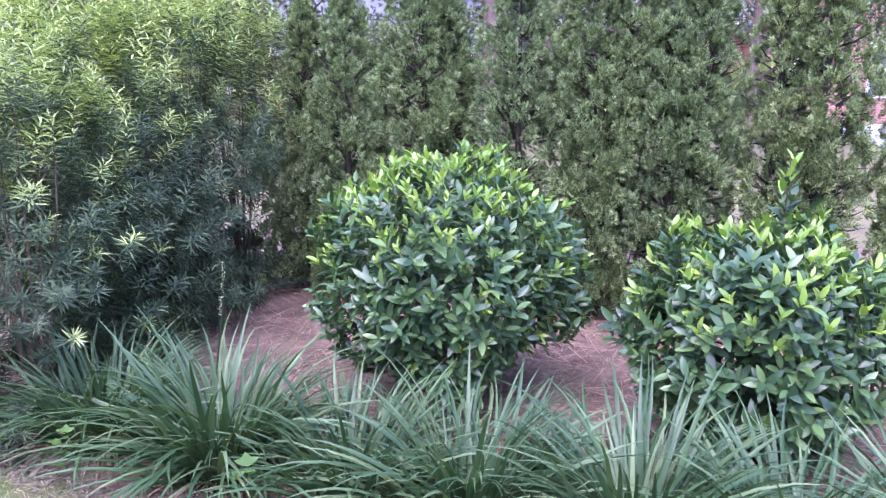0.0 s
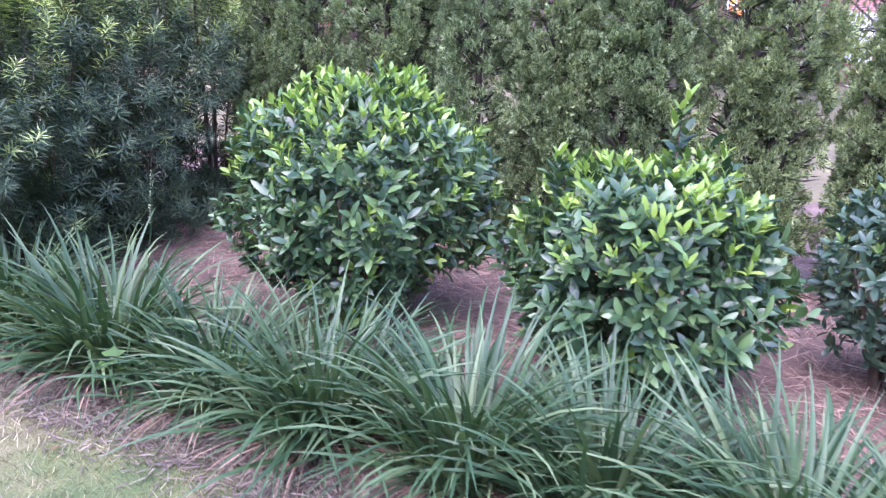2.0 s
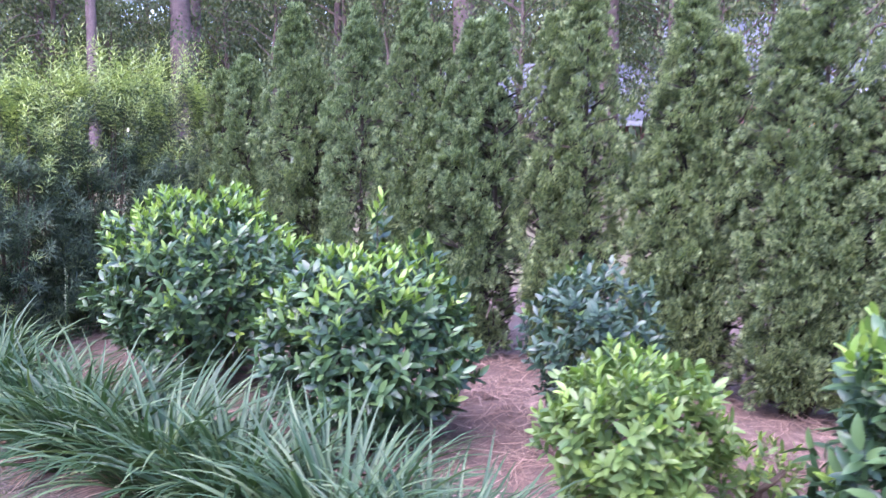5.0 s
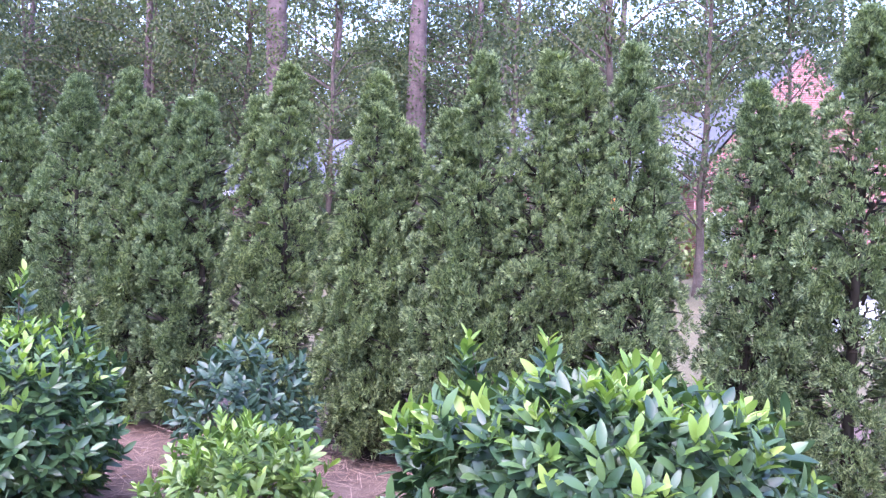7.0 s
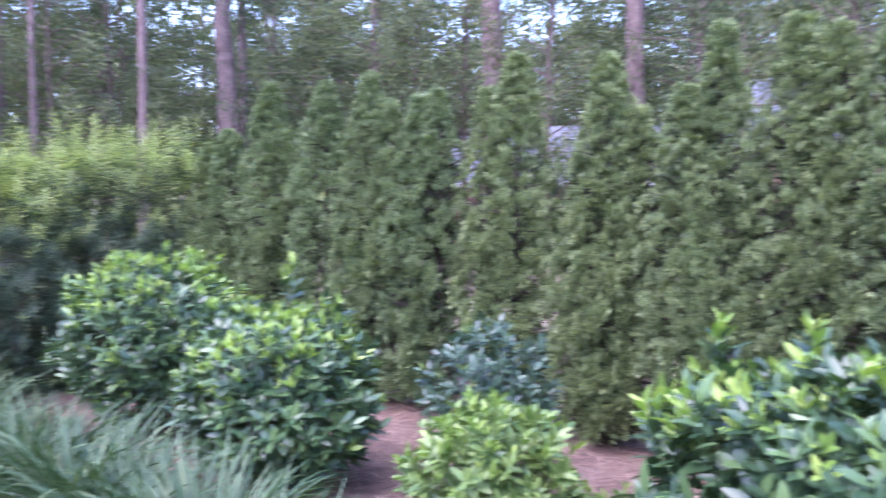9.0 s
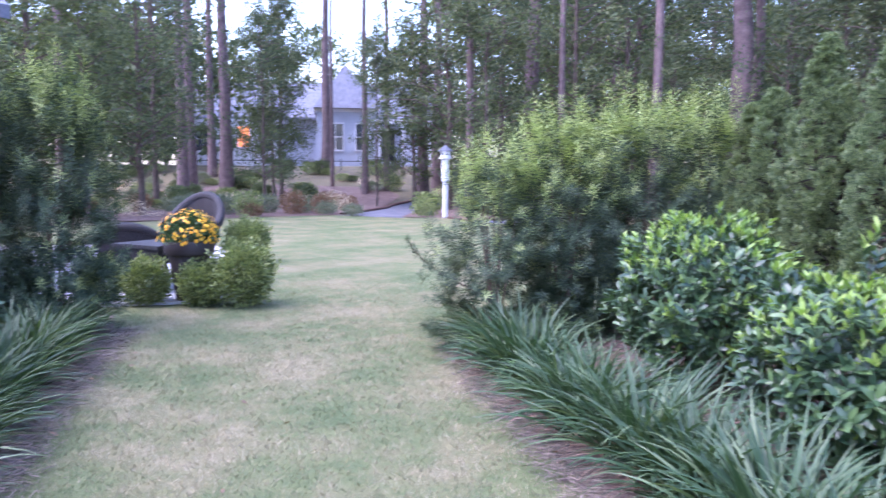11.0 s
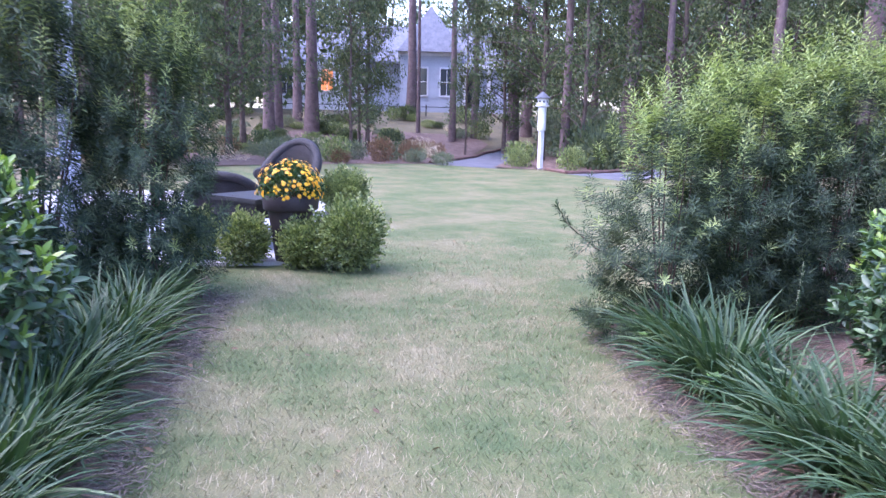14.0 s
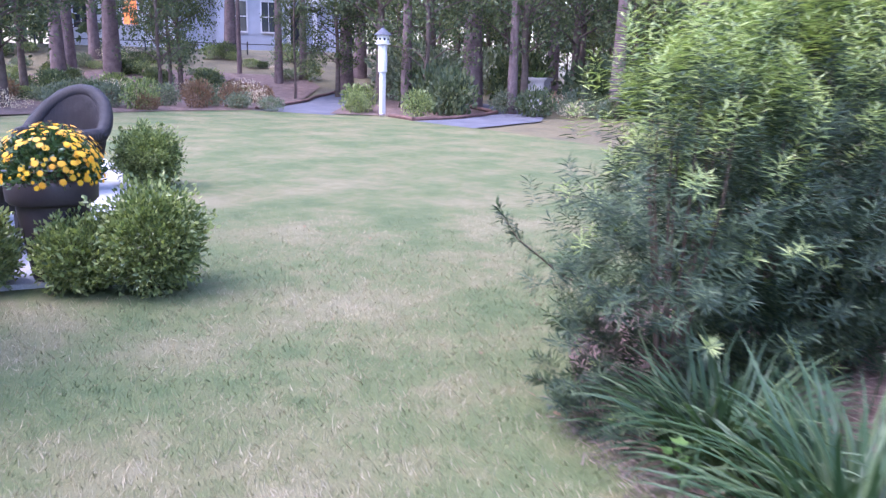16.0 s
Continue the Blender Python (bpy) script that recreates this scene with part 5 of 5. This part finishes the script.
# ---- flower spikes, turf blades, pine straw ----
def spike(x, y, z):
    t = thing("liriope_flower_spike", pose(x, y, 0, 6, 9, 0), "pale flower spike standing above strap leaves", "flower")
    bm = bmesh.new()
    tube(bm, [(0, 0, 0), (0.01, 0, z * 0.6), (0, 0, z)], [0.004, 0.004, 0.003], 6)
    part("stalk", bm, M["lir"], t)
    n = 90
    w = rng.uniform(0.55, 1, n)
    a = rng.uniform(0, 6.28, n)
    out = np.stack([np.cos(a), np.sin(a), np.full(n, 0.4)], 1)
    link("flower_head", joined("spike_flower_head", DIAMOND, frames_of(out, rng.normal(size=(n, 3)), rng.uniform(0.010, 0.016, n)), np.stack([np.zeros(n), np.zeros(n), w * z], 1)), M["spike"], t)["kind"] = "stuff"


spike(-1.22, 3.9, 0.68)


def inside(px, py, poly):
    ok = np.zeros(len(px), bool)
    for (x0, y0), (x1, y1) in zip(poly, poly[1:] + poly[:1]):
        ok ^= ((y0 > py) != (y1 > py)) & (px < (x1 - x0) * (py - y0) / (y1 - y0 + 1e-12) + x0)
    return ok


def turf():
    near = [(4.6, -2.1), (4.5, 0.72), (2.6, 1.22), (1.3, 1.68), (0.55, 1.95), (-0.37, 2.38), (-0.95, 2.6), (-1.55, 2.9), (-2.4, 3.04), (-3.0, 3.9), (-3.6, 6.0), (-8.5, 7.5), (-9.0, 4.4), (-4.95, 2.5), (-5.6, 1.2), (-4.5, 0.92), (-3.15, 0.32), (-1.9, -0.2), (-0.75, -0.6), (0.8, -1.33), (3.0, -2.08)]
    n = 330000
    x, y = rng.uniform(-9, 4.6, n), rng.uniform(-2.1, 7.5, n)
    dist = np.hypot(x - 1.0, y - 0.5)
    keep = inside(x, y, near) & (rng.random(n) < np.clip(1.5 - dist / 6.2, 0, 1))
    x, y = x[keep], y[keep]
    m = len(x)
    a = rng.uniform(0, 6.28, m)
    al = np.stack([np.cos(a) * 0.75, np.sin(a) * 0.75, rng.uniform(0.35, 1.4, m)], 1)
    tri = (np.array([(-0.05, 0, 0), (0.05, 0, 0), (0, 1, 0)]), np.array([(0, 1, 2)]))
    ob = link("grass", joined("grass", tri, frames_of(al, rng.normal(size=(m, 3)), rng.uniform(0.022, 0.05, m)), np.stack([x, y, np.full(m, 0.0)], 1)), M["grass"])
    tagged(ob, "short mown grass blades, part green and part straw", "grass", kind="stuff")


turf()


def pine_straw():
    n = 60000
    x, y = rng.uniform(-3.2, 6.0, n), rng.uniform(0.6, 6.2, n)
    bed = [(6.0, 0.2), (6.0, 5.0), (-2.6, 6.2), (-2.7, 4.1), (-2.1, 3.4), (-1.5, 3.15), (-0.85, 2.86), (-0.27, 2.64), (0.65, 2.2), (1.4, 1.9), (2.6, 1.3), (4.5, 0.64)]
    k = inside(x, y, bed)
    x, y = x[k], y[k]
    m = len(x)
    a = rng.uniform(0, 6.28, m)
    al = np.stack([np.cos(a), np.sin(a), rng.normal(0, 0.14, m)], 1)
    strip = (np.array([(-0.012, 0, 0), (0.012, 0, 0), (0.008, 1, 0.0), (-0.008, 1, 0.0)]), np.array([(0, 1, 2), (0, 2, 3)]))
    ob = link("pine_straw", joined("pine_straw", strip, frames_of(al, np.tile([0, 0, 1.0], (m, 1)) + rng.normal(0, 0.3, (m, 3)), rng.uniform(0.08, 0.2, m)), np.stack([x, y, rng.uniform(0.0, 0.03, m)], 1)), M["straw"])
    tagged(ob, "loose reddish-brown pine needles strewn over the bed", "pine straw", kind="stuff")


pine_straw()


def edge_litter():
    """Dry leaves and dead blades along the edges of both beds, and a few on the lawn."""
    lines = [[(2.6, 1.14), (1.3, 1.6), (0.55, 1.88), (-0.37, 2.31), (-0.95, 2.53), (-1.55, 2.86), (-2.15, 3.1)], [(0.8, -1.3), (-0.75, -0.58), (-1.9, -0.18), (-3.15, 0.35), (-4.5, 0.95)]]
    pts = []
    for line in lines:
        for (x0, y0), (x1, y1) in zip(line, line[1:]):
            m = int(1700 * math.hypot(x1 - x0, y1 - y0))
            u = rng.random(m)
            pts.append(np.stack([x0 + (x1 - x0) * u + rng.normal(0.02, 0.09, m), y0 + (y1 - y0) * u + rng.normal(0.02, 0.09, m), np.full(m, 0.012)], 1))
    pts = np.vstack(pts)
    m = len(pts)
    a = rng.uniform(0, 6.28, m)
    al = np.stack([np.cos(a), np.sin(a), rng.normal(0, 0.12, m)], 1)
    shape = (np.array([(-0.04, 0, 0), (0.04, 0, 0), (0.03, 0.6, 0.05), (-0.03, 0.6, 0.05), (0, 1, 0)]), np.array([(0, 1, 2), (0, 2, 3), (3, 2, 4)]))
    ob = link("leaf_litter", joined("leaf_litter", shape, frames_of(al, np.tile([0, 0, 1.0], (m, 1)) + rng.normal(0, 0.4, (m, 3)), rng.uniform(0.03, 0.09, m)), pts), M["litter"])
    tagged(ob, "grey-brown dead blades littering the bed's edge", "leaf litter", kind="stuff")
    n = 70
    pl = np.stack([rng.uniform(-7, 3.5, n), rng.uniform(-1.0, 4.5, n), np.full(n, 0.03)], 1)
    a = rng.uniform(0, 6.28, n)
    ob = link("fallen_leaves", joined("fallen_leaves", LEAF_SMALL, frames_of(np.stack([np.cos(a), np.sin(a), rng.normal(0, 0.2, n)], 1), np.tile([0, 0, 1.0], (n, 1)) + rng.normal(0, 0.3, (n, 3)), rng.uniform(0.03, 0.06, n)), pl), M["rust_leaf"])
    tagged(ob, "scattered rust-brown fallen leaves on the lawn", "fallen leaves", kind="stuff")


edge_litter()


def ivy_sprig(x, y, s):
    t = thing("young_vine", pose(x, y, 0), "small light green lobed vine among strap leaves", "plant")
    bm = bmesh.new()
    tube(bm, [(0, 0, 0), (0.02, -0.04, 0.12), (0.0, -0.08, 0.22)], [0.004, 0.003, 0.002], 6)
    part("stem", bm, M["twig"], t)
    v = [(0, 0, 0), (0.35, 0.15, 0.05), (0.55, 0.5, 0), (0.22, 0.55, 0.02), (0, 1.0, -0.05), (-0.22, 0.55, 0.02), (-0.55, 0.5, 0), (-0.35, 0.15, 0.05)]
    me = single_mesh("vine_leaf", (np.array(v), np.array([(0, i, i + 1) for i in range(1, 7)])), M["vine"])
    for i in range(9):
        ob = new("leaf", me)
        ob.parent = t
        a = i * 2.4
        ob.matrix_basis = Matrix.Translation((0.02 * math.cos(a), -0.03 - 0.006 * i, 0.04 + 0.022 * i)) @ Matrix.Rotation(a, 4, "Z") @ Matrix.Rotation(0.3, 4, "X") @ Matrix.Scale(s * (0.7 + 0.05 * i), 4)


ivy_sprig(-0.72, 2.62, 0.075)
ivy_sprig(-1.5, 2.88, 0.06)
